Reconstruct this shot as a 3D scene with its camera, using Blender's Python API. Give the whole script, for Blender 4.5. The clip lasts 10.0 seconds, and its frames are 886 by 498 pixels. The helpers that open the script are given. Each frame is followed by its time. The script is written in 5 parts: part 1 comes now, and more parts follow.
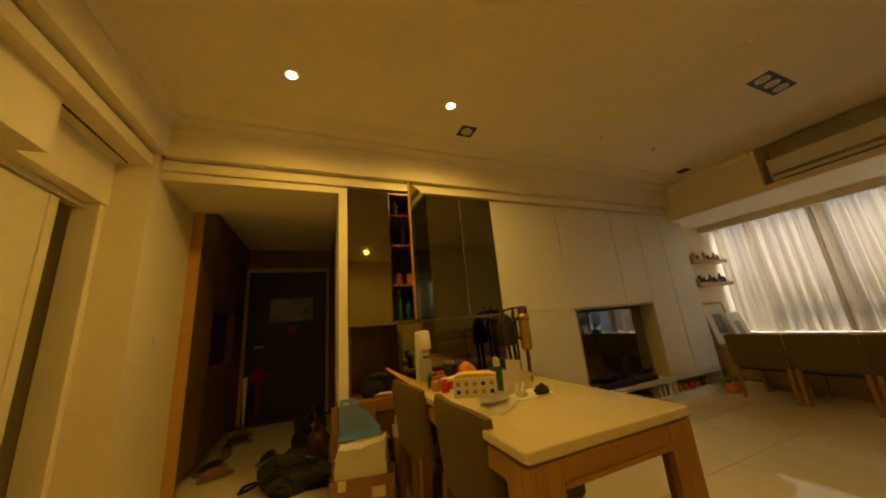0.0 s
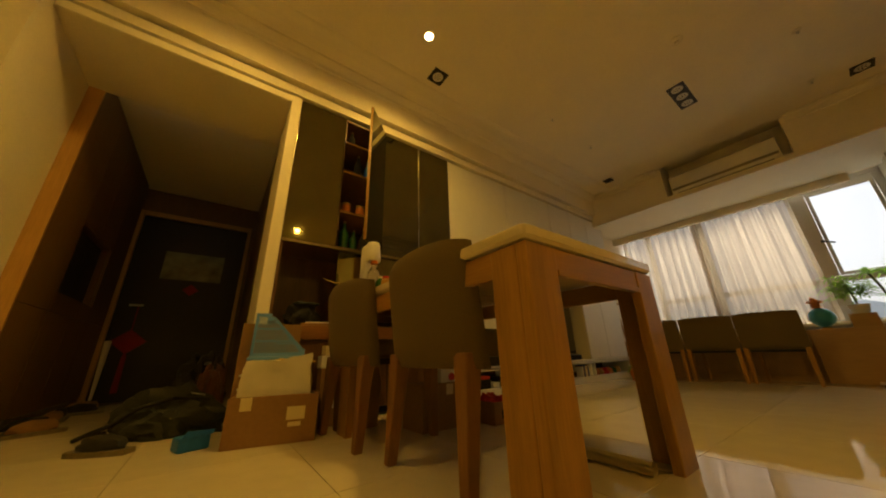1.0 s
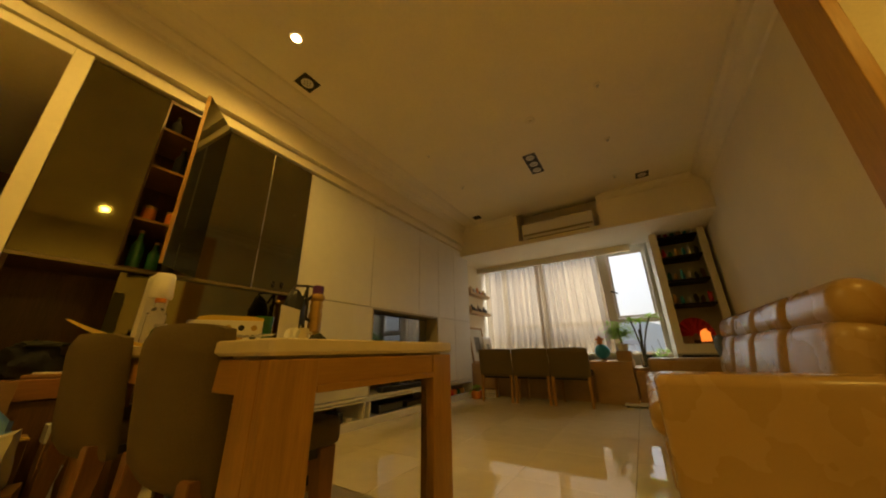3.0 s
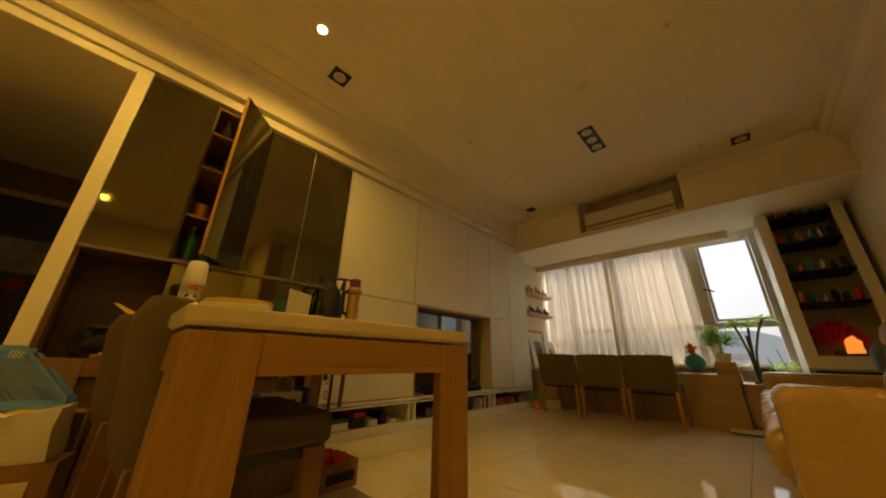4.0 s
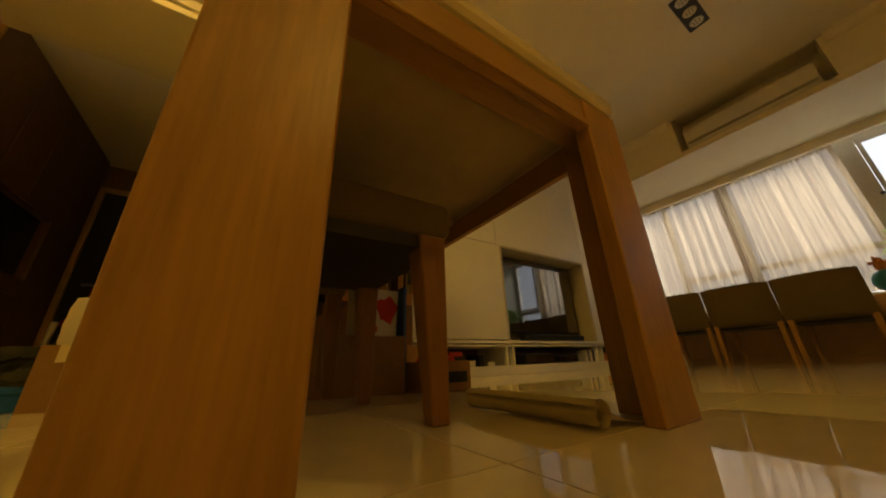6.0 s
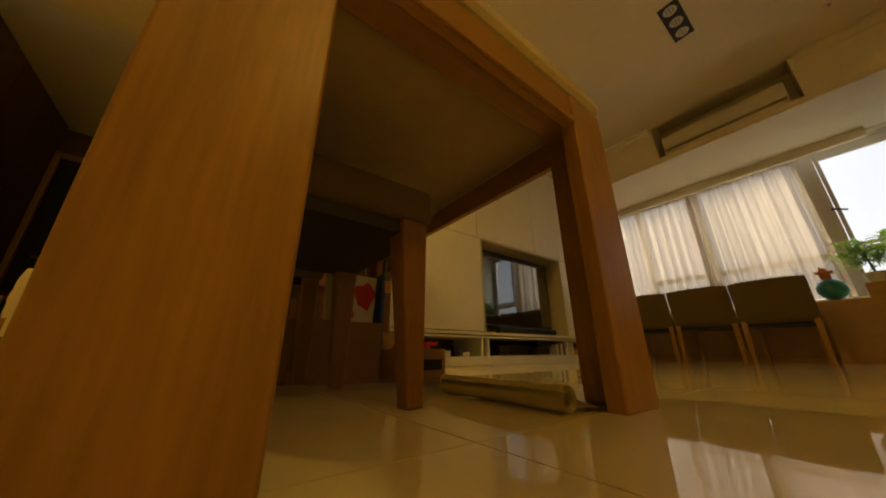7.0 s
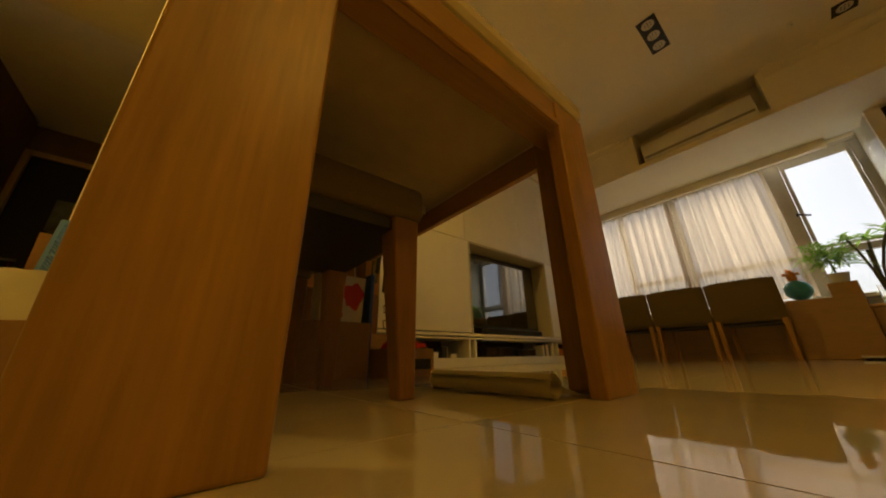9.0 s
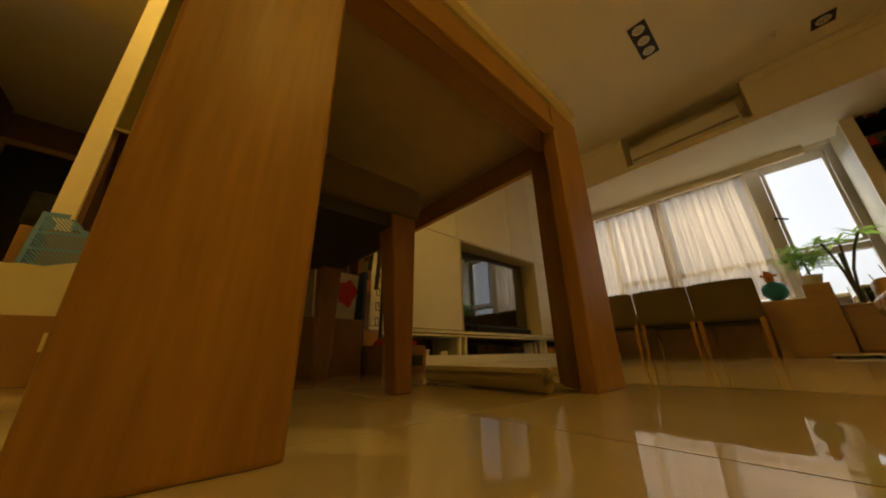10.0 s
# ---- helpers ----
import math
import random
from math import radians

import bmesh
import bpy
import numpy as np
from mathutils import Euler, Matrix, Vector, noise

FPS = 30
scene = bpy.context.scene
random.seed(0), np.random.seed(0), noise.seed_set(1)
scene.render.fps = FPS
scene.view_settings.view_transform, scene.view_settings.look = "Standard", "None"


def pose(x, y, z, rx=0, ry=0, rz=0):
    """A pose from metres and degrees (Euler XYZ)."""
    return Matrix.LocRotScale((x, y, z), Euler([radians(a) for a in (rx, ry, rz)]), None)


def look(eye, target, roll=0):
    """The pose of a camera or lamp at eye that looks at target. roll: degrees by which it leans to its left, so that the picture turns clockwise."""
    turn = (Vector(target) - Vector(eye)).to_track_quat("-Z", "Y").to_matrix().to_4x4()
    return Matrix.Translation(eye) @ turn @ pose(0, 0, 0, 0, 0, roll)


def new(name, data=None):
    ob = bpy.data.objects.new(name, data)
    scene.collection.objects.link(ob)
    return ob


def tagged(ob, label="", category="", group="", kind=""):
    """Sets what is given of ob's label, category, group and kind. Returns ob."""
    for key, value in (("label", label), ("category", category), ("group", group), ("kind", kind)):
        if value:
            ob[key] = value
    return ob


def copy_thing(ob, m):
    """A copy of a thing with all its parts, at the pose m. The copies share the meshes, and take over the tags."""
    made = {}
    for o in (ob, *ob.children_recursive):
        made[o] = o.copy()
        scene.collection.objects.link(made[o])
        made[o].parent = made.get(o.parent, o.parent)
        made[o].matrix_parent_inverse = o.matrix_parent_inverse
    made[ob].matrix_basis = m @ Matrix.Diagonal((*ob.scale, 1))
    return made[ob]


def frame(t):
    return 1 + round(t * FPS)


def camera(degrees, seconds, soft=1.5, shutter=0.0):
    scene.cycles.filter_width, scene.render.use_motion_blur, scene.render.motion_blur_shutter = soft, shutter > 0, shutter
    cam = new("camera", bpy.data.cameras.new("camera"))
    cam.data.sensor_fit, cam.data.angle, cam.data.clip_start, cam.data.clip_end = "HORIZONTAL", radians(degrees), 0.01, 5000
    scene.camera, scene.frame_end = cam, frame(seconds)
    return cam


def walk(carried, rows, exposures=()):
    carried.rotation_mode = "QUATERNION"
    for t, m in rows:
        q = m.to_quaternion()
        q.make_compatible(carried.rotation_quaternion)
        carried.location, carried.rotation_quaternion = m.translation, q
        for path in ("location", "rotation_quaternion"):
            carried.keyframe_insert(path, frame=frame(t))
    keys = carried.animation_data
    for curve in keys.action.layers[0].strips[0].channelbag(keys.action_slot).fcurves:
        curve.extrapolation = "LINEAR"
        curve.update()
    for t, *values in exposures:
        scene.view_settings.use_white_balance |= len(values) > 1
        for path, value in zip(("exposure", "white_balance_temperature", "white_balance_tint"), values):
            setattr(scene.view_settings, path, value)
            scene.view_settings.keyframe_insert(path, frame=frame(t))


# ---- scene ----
cam = camera(111.6, 10.0, soft=2.0)
PATH = [
    (0, (1.615, 1.85, 1.135), (2.371, 3.639, 1.613), -4.9),
    (0.5, (1.533, 2.091, 0.859), (2.409, 3.782, 1.47), -2.6),
    (1, (1.579, 2.266, 0.399), (2.708, 3.781, 1.054), -1.7),
    (1.5, (1.625, 2.284, 0.453), (2.989, 3.572, 1.148), -1.6),
    (2, (1.57, 2.182, 0.553), (3.092, 3.299, 1.216), -1.4),
    (2.5, (1.576, 2.05, 0.651), (3.184, 3.062, 1.275), -1.1),
    (2.7, (1.64, 2.022, 0.693), (3.256, 3.013, 1.331), -1.1),
    (3.8, (2.123, 2.014, 0.657), (3.562, 3.214, 1.357), 0.6),
    (4, (2.129, 2.011, 0.642), (3.467, 3.332, 1.321), 1.3),
    (4.5, (2.126, 2.012, 0.676), (3.197, 3.572, 1.322), 2.3),
    (5, (2.095, 2.22, 0.554), (3.052, 3.847, 1.213), 0.6),
    (5.5, (2.143, 2.489, 0.223), (3.115, 4.099, 0.904), -1.6),
    (6, (2.292, 2.472, 0.11), (3.311, 4.039, 0.82), -2.1),
    (6.2, (2.292, 2.471, 0.111), (3.353, 4.02, 0.797), -1.7),
    (7.3, (2.294, 2.477, 0.097), (3.432, 3.985, 0.752), -0.3),
    (7.5, (2.294, 2.477, 0.097), (3.437, 3.982, 0.752), -0.4),
    (8, (2.29, 2.477, 0.089), (3.452, 3.964, 0.751), -0.5),
    (8.5, (2.286, 2.476, 0.082), (3.466, 3.946, 0.749), -0.7),
    (9, (2.278, 2.47, 0.076), (3.473, 3.922, 0.757), -1.1),
    (9.5, (2.274, 2.476, 0.072), (3.498, 3.907, 0.745), -1.1),
    (10, (2.258, 2.471, 0.072), (3.505, 3.884, 0.739), -1.0),
]
walk(cam, [(t, look(eye, target, roll)) for t, eye, target, roll in PATH])

# ---- daylight ----
world = bpy.data.worlds.new("overcast_sky")
scene.world = world
world.use_nodes = True
wn, wl = world.node_tree.nodes, world.node_tree.links
sky = wn.new("ShaderNodeTexSky")
sky.sky_type, sky.sun_disc = "NISHITA", False
sky.sun_elevation, sky.sun_rotation = radians(48), radians(60)
sky.air_density, sky.dust_density = 1.0, 3.0
wn["Background"].inputs[1].default_value = 0.15
grey = wn.new("ShaderNodeHueSaturation")
grey.inputs["Saturation"].default_value = 0.25
wl.new(sky.outputs[0], grey.inputs["Color"])
wl.new(grey.outputs[0], wn["Background"].inputs[0])


def lamp(name, kind, m, energy, color, **more):
    data = bpy.data.lights.new(name, kind)
    data.energy, data.color = energy, color
    for key, value in more.items():
        setattr(data, key, value)
    ob = new(name, data)
    ob.matrix_world = m
    return ob


lamp("sun", "SUN", look((20, 8, 18), (7, 3, 1)), 1.4, (1, 0.96, 0.9), angle=radians(20))
lamp("window_daylight", "AREA", look((9.6, 3.0, 4.4), (7.2, 3.0, 1.2)), 318, (1.0, 0.975, 0.90), shape="RECTANGLE", size=4.0, size_y=2.2)
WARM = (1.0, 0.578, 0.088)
# first two match the seen downlights; the two at y 0.5 are unseen, added fill
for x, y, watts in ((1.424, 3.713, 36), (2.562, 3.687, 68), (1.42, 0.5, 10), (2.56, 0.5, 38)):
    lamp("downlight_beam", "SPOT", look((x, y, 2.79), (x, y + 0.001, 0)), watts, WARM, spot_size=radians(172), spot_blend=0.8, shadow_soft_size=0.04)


# ---- materials ----
def mat(name, color, rough=0.6, metal=0.0, spread=0.12, grain=40.0, bump=0.15, stretch=(1, 1, 1), coat=0.0, spec=0.5, random_piece=0.0, stain=3.0):
    m = bpy.data.materials.new(name)
    m.use_nodes = True
    n, l = m.node_tree.nodes, m.node_tree.links
    b = n["Principled BSDF"]
    b.inputs["Roughness"].default_value, b.inputs["Metallic"].default_value = rough, metal
    b.inputs["Coat Weight"].default_value = coat
    b.inputs["Specular IOR Level"].default_value = spec
    tc, mp = n.new("ShaderNodeTexCoord"), n.new("ShaderNodeMapping")
    mp.inputs["Scale"].default_value = stretch
    l.new(tc.outputs["Object"], mp.inputs[0])
    fine, broad = n.new("ShaderNodeTexNoise"), n.new("ShaderNodeTexNoise")
    fine.inputs["Scale"].default_value, fine.inputs["Detail"].default_value = grain, 5
    broad.inputs["Scale"].default_value, broad.inputs["Detail"].default_value = stain, 3
    l.new(mp.outputs[0], fine.inputs[0])
    l.new(mp.outputs[0], broad.inputs[0])
    add = n.new("ShaderNodeMath")
    add.operation = "ADD"
    l.new(fine.outputs[0], add.inputs[0])
    l.new(broad.outputs[0], add.inputs[1])
    value = add.outputs[0]
    if random_piece:
        info, mul, add2 = n.new("ShaderNodeObjectInfo"), n.new("ShaderNodeMath"), n.new("ShaderNodeMath")
        mul.operation, mul.inputs[1].default_value = "MULTIPLY", random_piece
        add2.operation = "ADD"
        l.new(info.outputs["Random"], mul.inputs[0])
        l.new(mul.outputs[0], add2.inputs[0])
        l.new(value, add2.inputs[1])
        value = add2.outputs[0]
    ramp = n.new("ShaderNodeMapRange")
    ramp.inputs[1].default_value, ramp.inputs[2].default_value = 0.6, 1.4 + random_piece
    ramp.inputs[3].default_value, ramp.inputs[4].default_value = 1 - spread, 1 + spread
    l.new(value, ramp.inputs[0])
    mix = n.new("ShaderNodeVectorMath")
    mix.operation = "SCALE"
    mix.inputs[0].default_value = color
    l.new(ramp.outputs[0], mix.inputs["Scale"])
    l.new(mix.outputs[0], b.inputs["Base Color"])
    if rough > 0.03:
        rr = n.new("ShaderNodeMapRange")
        rr.inputs[1].default_value, rr.inputs[2].default_value = 0.3, 0.7
        rr.inputs[3].default_value, rr.inputs[4].default_value = rough * 0.88, min(1.0, rough * 1.12)
        l.new(broad.outputs[0], rr.inputs[0])
        l.new(rr.outputs[0], b.inputs["Roughness"])
    if bump:
        bp = n.new("ShaderNodeBump")
        bp.inputs["Strength"].default_value, bp.inputs["Distance"].default_value = bump, 0.004
        l.new(fine.outputs[0], bp.inputs["Height"])
        l.new(bp.outputs[0], b.inputs["Normal"])
    return m


def glow(name, color, strength):
    m = bpy.data.materials.new(name)
    m.use_nodes = True
    b = m.node_tree.nodes["Principled BSDF"]
    b.inputs["Base Color"].default_value = (*color, 1)
    b.inputs["Emission Color"].default_value = (*color, 1)
    b.inputs["Emission Strength"].default_value = strength
    return m


def glass(name, color=(1, 1, 1), rough=0.0):
    m = bpy.data.materials.new(name)
    m.use_nodes = True
    b = m.node_tree.nodes["Principled BSDF"]
    b.inputs["Base Color"].default_value = (*color, 1)
    b.inputs["Roughness"].default_value = rough
    b.inputs["Transmission Weight"].default_value = 1.0
    b.inputs["IOR"].default_value = 1.45
    return m


def cloth_sheer(name, color):
    m = bpy.data.materials.new(name)
    m.use_nodes = True
    n, l = m.node_tree.nodes, m.node_tree.links
    b, out = n["Principled BSDF"], n["Material Output"]
    b.inputs["Roughness"].default_value = 0.9
    tc, no = n.new("ShaderNodeTexCoord"), n.new("ShaderNodeTexNoise")
    mp = n.new("ShaderNodeMapping")
    mp.inputs["Scale"].default_value = (1, 1, 0.15)
    no.inputs["Scale"].default_value, no.inputs["Detail"].default_value = 30, 4
    l.new(tc.outputs["Object"], mp.inputs[0])
    l.new(mp.outputs[0], no.inputs[0])
    rg = n.new("ShaderNodeMapRange")
    rg.inputs[3].default_value, rg.inputs[4].default_value = 0.85, 1.1
    l.new(no.outputs[0], rg.inputs[0])
    sc = n.new("ShaderNodeVectorMath")
    sc.operation, sc.inputs[0].default_value = "SCALE", color
    l.new(rg.outputs[0], sc.inputs["Scale"])
    l.new(sc.outputs[0], b.inputs["Base Color"])
    tr, clear = n.new("ShaderNodeBsdfTranslucent"), n.new("ShaderNodeBsdfTransparent")
    l.new(sc.outputs[0], tr.inputs[0])
    m1, m2 = n.new("ShaderNodeMixShader"), n.new("ShaderNodeMixShader")
    m1.inputs[0].default_value, m2.inputs[0].default_value = 0.6, 0.12
    l.new(b.outputs[0], m1.inputs[1])
    l.new(tr.outputs[0], m1.inputs[2])
    l.new(m1.outputs[0], m2.inputs[1])
    l.new(clear.outputs[0], m2.inputs[2])
    l.new(m2.outputs[0], out.inputs[0])
    return m


PLASTER = mat("wall_plaster", (0.82, 0.745, 0.58), 0.75, spread=0.05, grain=60, bump=0.12)
CEILING = mat("ceiling_paint", (0.86, 0.79, 0.62), 0.8, spread=0.04, grain=50, bump=0.06)
TRIM = mat("trim_paint", (0.82, 0.755, 0.60), 0.45, spread=0.04, grain=30, bump=0.05)
TILE = mat("polished_tile", (0.72, 0.64, 0.46), 0.035, spread=0.10, grain=9, bump=0.008, random_piece=0.25, stain=1.4, spec=0.65)
GROUT = mat("tile_grout", (0.09, 0.06, 0.03), 0.9)
WHITE_LAM = mat("white_laminate", (0.76, 0.75, 0.72), 0.35, spread=0.03, grain=12, bump=0.02)
DARK_MIRROR = mat("smoked_mirror", (0.235, 0.225, 0.115), 0.045, metal=1.0, spread=0.1, grain=5, bump=0.0)
WALNUT = mat("walnut_laminate", (0.13, 0.062, 0.026), 0.4, spread=0.35, grain=24, bump=0.05, stretch=(6, 6, 0.5))
# corridor shade is put into this brown; the wood grain is assumed
SHADED_HALL_WALL = mat("shaded_hall_wall", (0.16, 0.095, 0.035), 0.5, spread=0.2, grain=22, bump=0.05, stretch=(5, 5, 0.5))
OAK = mat("oiled_beech", (0.350, 0.186, 0.037), 0.36, spread=0.26, grain=30, bump=0.08, stretch=(5, 5, 0.35), stain=4)
OAK_X = mat("oiled_beech_rail", (0.350, 0.186, 0.037), 0.38, spread=0.16, grain=30, bump=0.08, stretch=(0.35, 5, 5), stain=4)
OAK_Y = mat("oiled_beech_side", (0.350, 0.186, 0.037), 0.38, spread=0.16, grain=30, bump=0.08, stretch=(5, 0.35, 5), stain=4)
TABLETOP = mat("cream_stone_top", (0.66, 0.57, 0.38), 0.22, spread=0.07, grain=26, bump=0.02)
UNDERSIDE = mat("raw_board", (0.46, 0.36, 0.20), 0.75, spread=0.10, grain=20, bump=0.05)
FABRIC = mat("taupe_fabric", (0.128, 0.092, 0.032), 0.85, spread=0.14, grain=180, bump=0.4, stain=5)
CHAIRLEG = mat("chair_leg_wood", (0.22, 0.105, 0.032), 0.4, spread=0.2, grain=26, bump=0.05, stretch=(5, 5, 0.5))
LEATHER = mat("cream_leather", (0.43, 0.285, 0.115), 0.27, spread=0.03, grain=110, bump=0.08, stain=4)
PANEL_WOOD = mat("honey_wood_panel", (0.52, 0.30, 0.09), 0.45, spread=0.18, grain=20, bump=0.05, stretch=(5, 5, 0.4))
BENCH_WOOD = mat("maple_bench", (0.46, 0.29, 0.12), 0.45, spread=0.12, grain=20, bump=0.05, stretch=(4, 0.5, 4))
BLACK = mat("black_plastic", (0.012, 0.012, 0.012), 0.4, spread=0.2)
SCREEN = mat("tv_glass", (0.008, 0.009, 0.010), 0.04, spread=0.05, bump=0, spec=1.0, coat=1.0)
SCREEN.node_tree.nodes["Principled BSDF"].inputs["Coat IOR"].default_value = 1.9
DOOR_BLACK = mat("dark_steel_door", (0.008, 0.007, 0.006), 0.45, spread=0.3, grain=30)
STEEL = mat("brushed_steel", (0.55, 0.54, 0.5), 0.3, metal=1.0, spread=0.1)
ALU = mat("window_aluminium", (0.48, 0.44, 0.37), 0.45, metal=0.2, spread=0.08)
WHITE = mat("white_plastic", (0.78, 0.77, 0.74), 0.4, spread=0.03, bump=0.02)
CARD = mat("cardboard", (0.29, 0.165, 0.068), 0.85, spread=0.12, grain=50, bump=0.15)
PAPER = mat("white_paper", (0.74, 0.71, 0.63), 0.8, spread=0.05, grain=20, bump=0.1)
ROLLPAPER = mat("yellowed_paper", (0.72, 0.62, 0.36), 0.7, spread=0.06, grain=15, bump=0.06)
BLUE_PLASTIC = mat("blue_grey_plastic", (0.13, 0.29, 0.72), 0.45, spread=0.08)
BLUE = mat("bright_blue_card", (0.01, 0.13, 0.55), 0.6, spread=0.15)
RED = mat("red_paint", (0.55, 0.03, 0.025), 0.6, spread=0.12)
ORANGE = mat("orange_paint", (0.62, 0.21, 0.03), 0.55, spread=0.2, grain=60)
YELLOW = mat("yellow_card", (0.70, 0.50, 0.09), 0.6, spread=0.08)
GREEN = mat("green_glass", (0.03, 0.14, 0.05), 0.15, spread=0.2)
LEAF = mat("leaf_green", (0.13, 0.27, 0.04), 0.5, spread=0.35, grain=18)
leaf_nodes, leaf_links = LEAF.node_tree.nodes, LEAF.node_tree.links
through_leaf, leaf_mix = leaf_nodes.new("ShaderNodeBsdfTranslucent"), leaf_nodes.new("ShaderNodeMixShader")
through_leaf.inputs[0].default_value, leaf_mix.inputs[0].default_value = (0.42, 0.66, 0.09, 1), 0.55
leaf_links.new(leaf_nodes["Principled BSDF"].outputs[0], leaf_mix.inputs[1])
leaf_links.new(through_leaf.outputs[0], leaf_mix.inputs[2])
leaf_links.new(leaf_mix.outputs[0], leaf_nodes["Material Output"].inputs[0])
STEM = mat("stem_green", (0.11, 0.10, 0.045), 0.6, spread=0.3)
OLIVE = mat("olive_canvas", (0.026, 0.027, 0.017), 0.9, spread=0.4, grain=60, bump=0.5)
DARK_CLOTH = mat("dark_cloth", (0.010, 0.0095, 0.011), 0.9, spread=0.3, grain=70, bump=0.5)
TEAL = mat("teal_glaze", (0.03, 0.28, 0.38), 0.3, spread=0.2)
PURPLE = mat("purple_plastic", (0.10, 0.025, 0.14), 0.35, spread=0.15)
BRASS = mat("gold_plastic", (0.45, 0.28, 0.08), 0.35, metal=0.6, spread=0.15)
CURTAIN = cloth_sheer("sheer_curtain_cloth", (0.45, 0.352, 0.228))
PANE = glass("window_glass")
CLEAR = glass("clear_plastic", (0.97, 0.95, 0.9), 0.03)
LAMP_ON = glow("lit_lamp_face", (1.0, 0.72, 0.36), 45)
SALT_GLOW = glow("salt_lamp_glow", (1.0, 0.25, 0.03), 1.1)
GREY_INK = mat("grey_ink", (0.10, 0.09, 0.08), 0.8)


# ---- mesh helpers ----
def box(bm, x0, x1, y0, y1, z0, z1, bevel=0.0, segs=2):
    flat = bm.faces.layers.int.get("flat") or bm.faces.layers.int.new("flat")
    made = bmesh.ops.create_cube(bm, size=1, matrix=Matrix.LocRotScale(((x0 + x1) / 2, (y0 + y1) / 2, (z0 + z1) / 2), None, (abs(x1 - x0), abs(y1 - y0), abs(z1 - z0))))
    if bevel:
        edges = {e for v in made["verts"] for e in v.link_edges}
        for f in {f for v in made["verts"] for f in v.link_faces}:
            f[flat] = 1
        bmesh.ops.bevel(bm, geom=list(edges), offset=bevel, segments=segs, affect="EDGES", profile=0.5)
    return bm


def boxes(*rows, bevel=0.0):
    bm = bmesh.new()
    for r in rows:
        box(bm, *r, bevel=bevel)
    return bm


def one(x0, x1, y0, y1, z0, z1, bevel=0.0, segs=2):
    return box(bmesh.new(), x0, x1, y0, y1, z0, z1, bevel, segs)


def lathe(profile, n=20, at=(0, 0, 0), bm=None):
    """A turned shape from (radius, z) pairs."""
    bm = bm or bmesh.new()
    rings = []
    for r, z in profile:
        rings.append([bm.verts.new((at[0] + r * math.cos(a), at[1] + r * math.sin(a), at[2] + z)) for a in (2 * math.pi * i / n for i in range(n))])
    for a, b in zip(rings, rings[1:]):
        for i in range(n):
            bm.faces.new((a[i], a[(i + 1) % n], b[(i + 1) % n], b[i]))
    bm.faces.new(rings[0][::-1])
    bm.faces.new(rings[-1])
    return bm


def rod(bm, a, b, r, n=8, r2=None):
    a, b = Vector(a), Vector(b)
    q = (b - a).to_track_quat("Z", "Y").to_matrix().to_4x4()
    bmesh.ops.create_cone(bm, cap_ends=True, segments=n, radius1=r, radius2=r if r2 is None else r2, depth=(b - a).length, matrix=Matrix.Translation((a + b) / 2) @ q)
    return bm


def tube(points, r, n=8):
    bm = bmesh.new()
    for a, b in zip(points, points[1:]):
        rod(bm, a, b, r, n)
    return bm


def prism(outline, y0, y1, axis="y", bm=None):
    """An outline of (a, b) pairs drawn out along one axis."""
    bm = bm or bmesh.new()

    def at(p, d):
        return {"y": (p[0], d, p[1]), "x": (d, p[0], p[1]), "z": (p[0], p[1], d)}[axis]
    one_, two = [bm.verts.new(at(p, y0)) for p in outline], [bm.verts.new(at(p, y1)) for p in outline]
    bm.faces.new(one_)
    bm.faces.new(two[::-1])
    k = len(outline)
    for i in range(k):
        bm.faces.new((one_[i], two[i], two[(i + 1) % k], one_[(i + 1) % k]))
    bmesh.ops.recalc_face_normals(bm, faces=bm.faces)
    return bm


def lump(sx, sy, sz, at=(0, 0, 0), rough=0.15, seed=0.0, detail=3, flat=True, bm=None):
    """A soft uneven body resting on z = at.z."""
    bm = bm or bmesh.new()
    made = bmesh.ops.create_icosphere(bm, subdivisions=detail, radius=1)
    for v in made["verts"]:
        k = 1 + rough * noise.noise(v.co * 1.7 + Vector((seed, seed * 2, 0))) + rough * 0.5 * noise.noise(v.co * 4.1 + Vector((0, seed, seed)))
        p = v.co * k
        z = p.z
        if flat:
            z = max(z, -0.55) + 0.55
        v.co = (at[0] + p.x * sx, at[1] + p.y * sy, at[2] + z * sz)
    return bm


def finish(name, bm, material, smooth=None):
    bmesh.ops.recalc_face_normals(bm, faces=bm.faces)
    me = bpy.data.meshes.new(name)
    layer = bm.faces.layers.int.get("flat")
    flat = [bool(layer and f[layer] and max(abs(c) for c in f.normal) > 0.99999) for f in bm.faces]
    bm.to_mesh(me)
    bm.free()
    me.materials.append(material)
    if smooth is not None:
        me.polygons.foreach_set("use_smooth", [True] * len(me.polygons))
        me.set_sharp_from_angle(angle=radians(smooth))
        for p, level in zip(me.polygons, flat):
            if level:
                p.use_smooth = False
    return me


def part(name, bm, material, parent, label="", smooth=29):
    ob = new(name, finish(name, bm, material, smooth))
    ob.parent = parent
    if label:
        ob["label"] = label
    return ob


def thing(name, m, label, category, group="", kind=""):
    if not isinstance(m, Matrix):
        m = Matrix.Translation(m)
    ob = new(name)
    ob.matrix_basis = m
    ob.empty_display_size = 0.1
    return tagged(ob, label, category, group, kind)


def solid(name, bm, material, label, category, group="", m=None, kind="", smooth=29):
    ob = new(name, finish(name, bm, material, smooth))
    if m is not None:
        ob.matrix_basis = m
    return tagged(ob, label, category, group, kind)


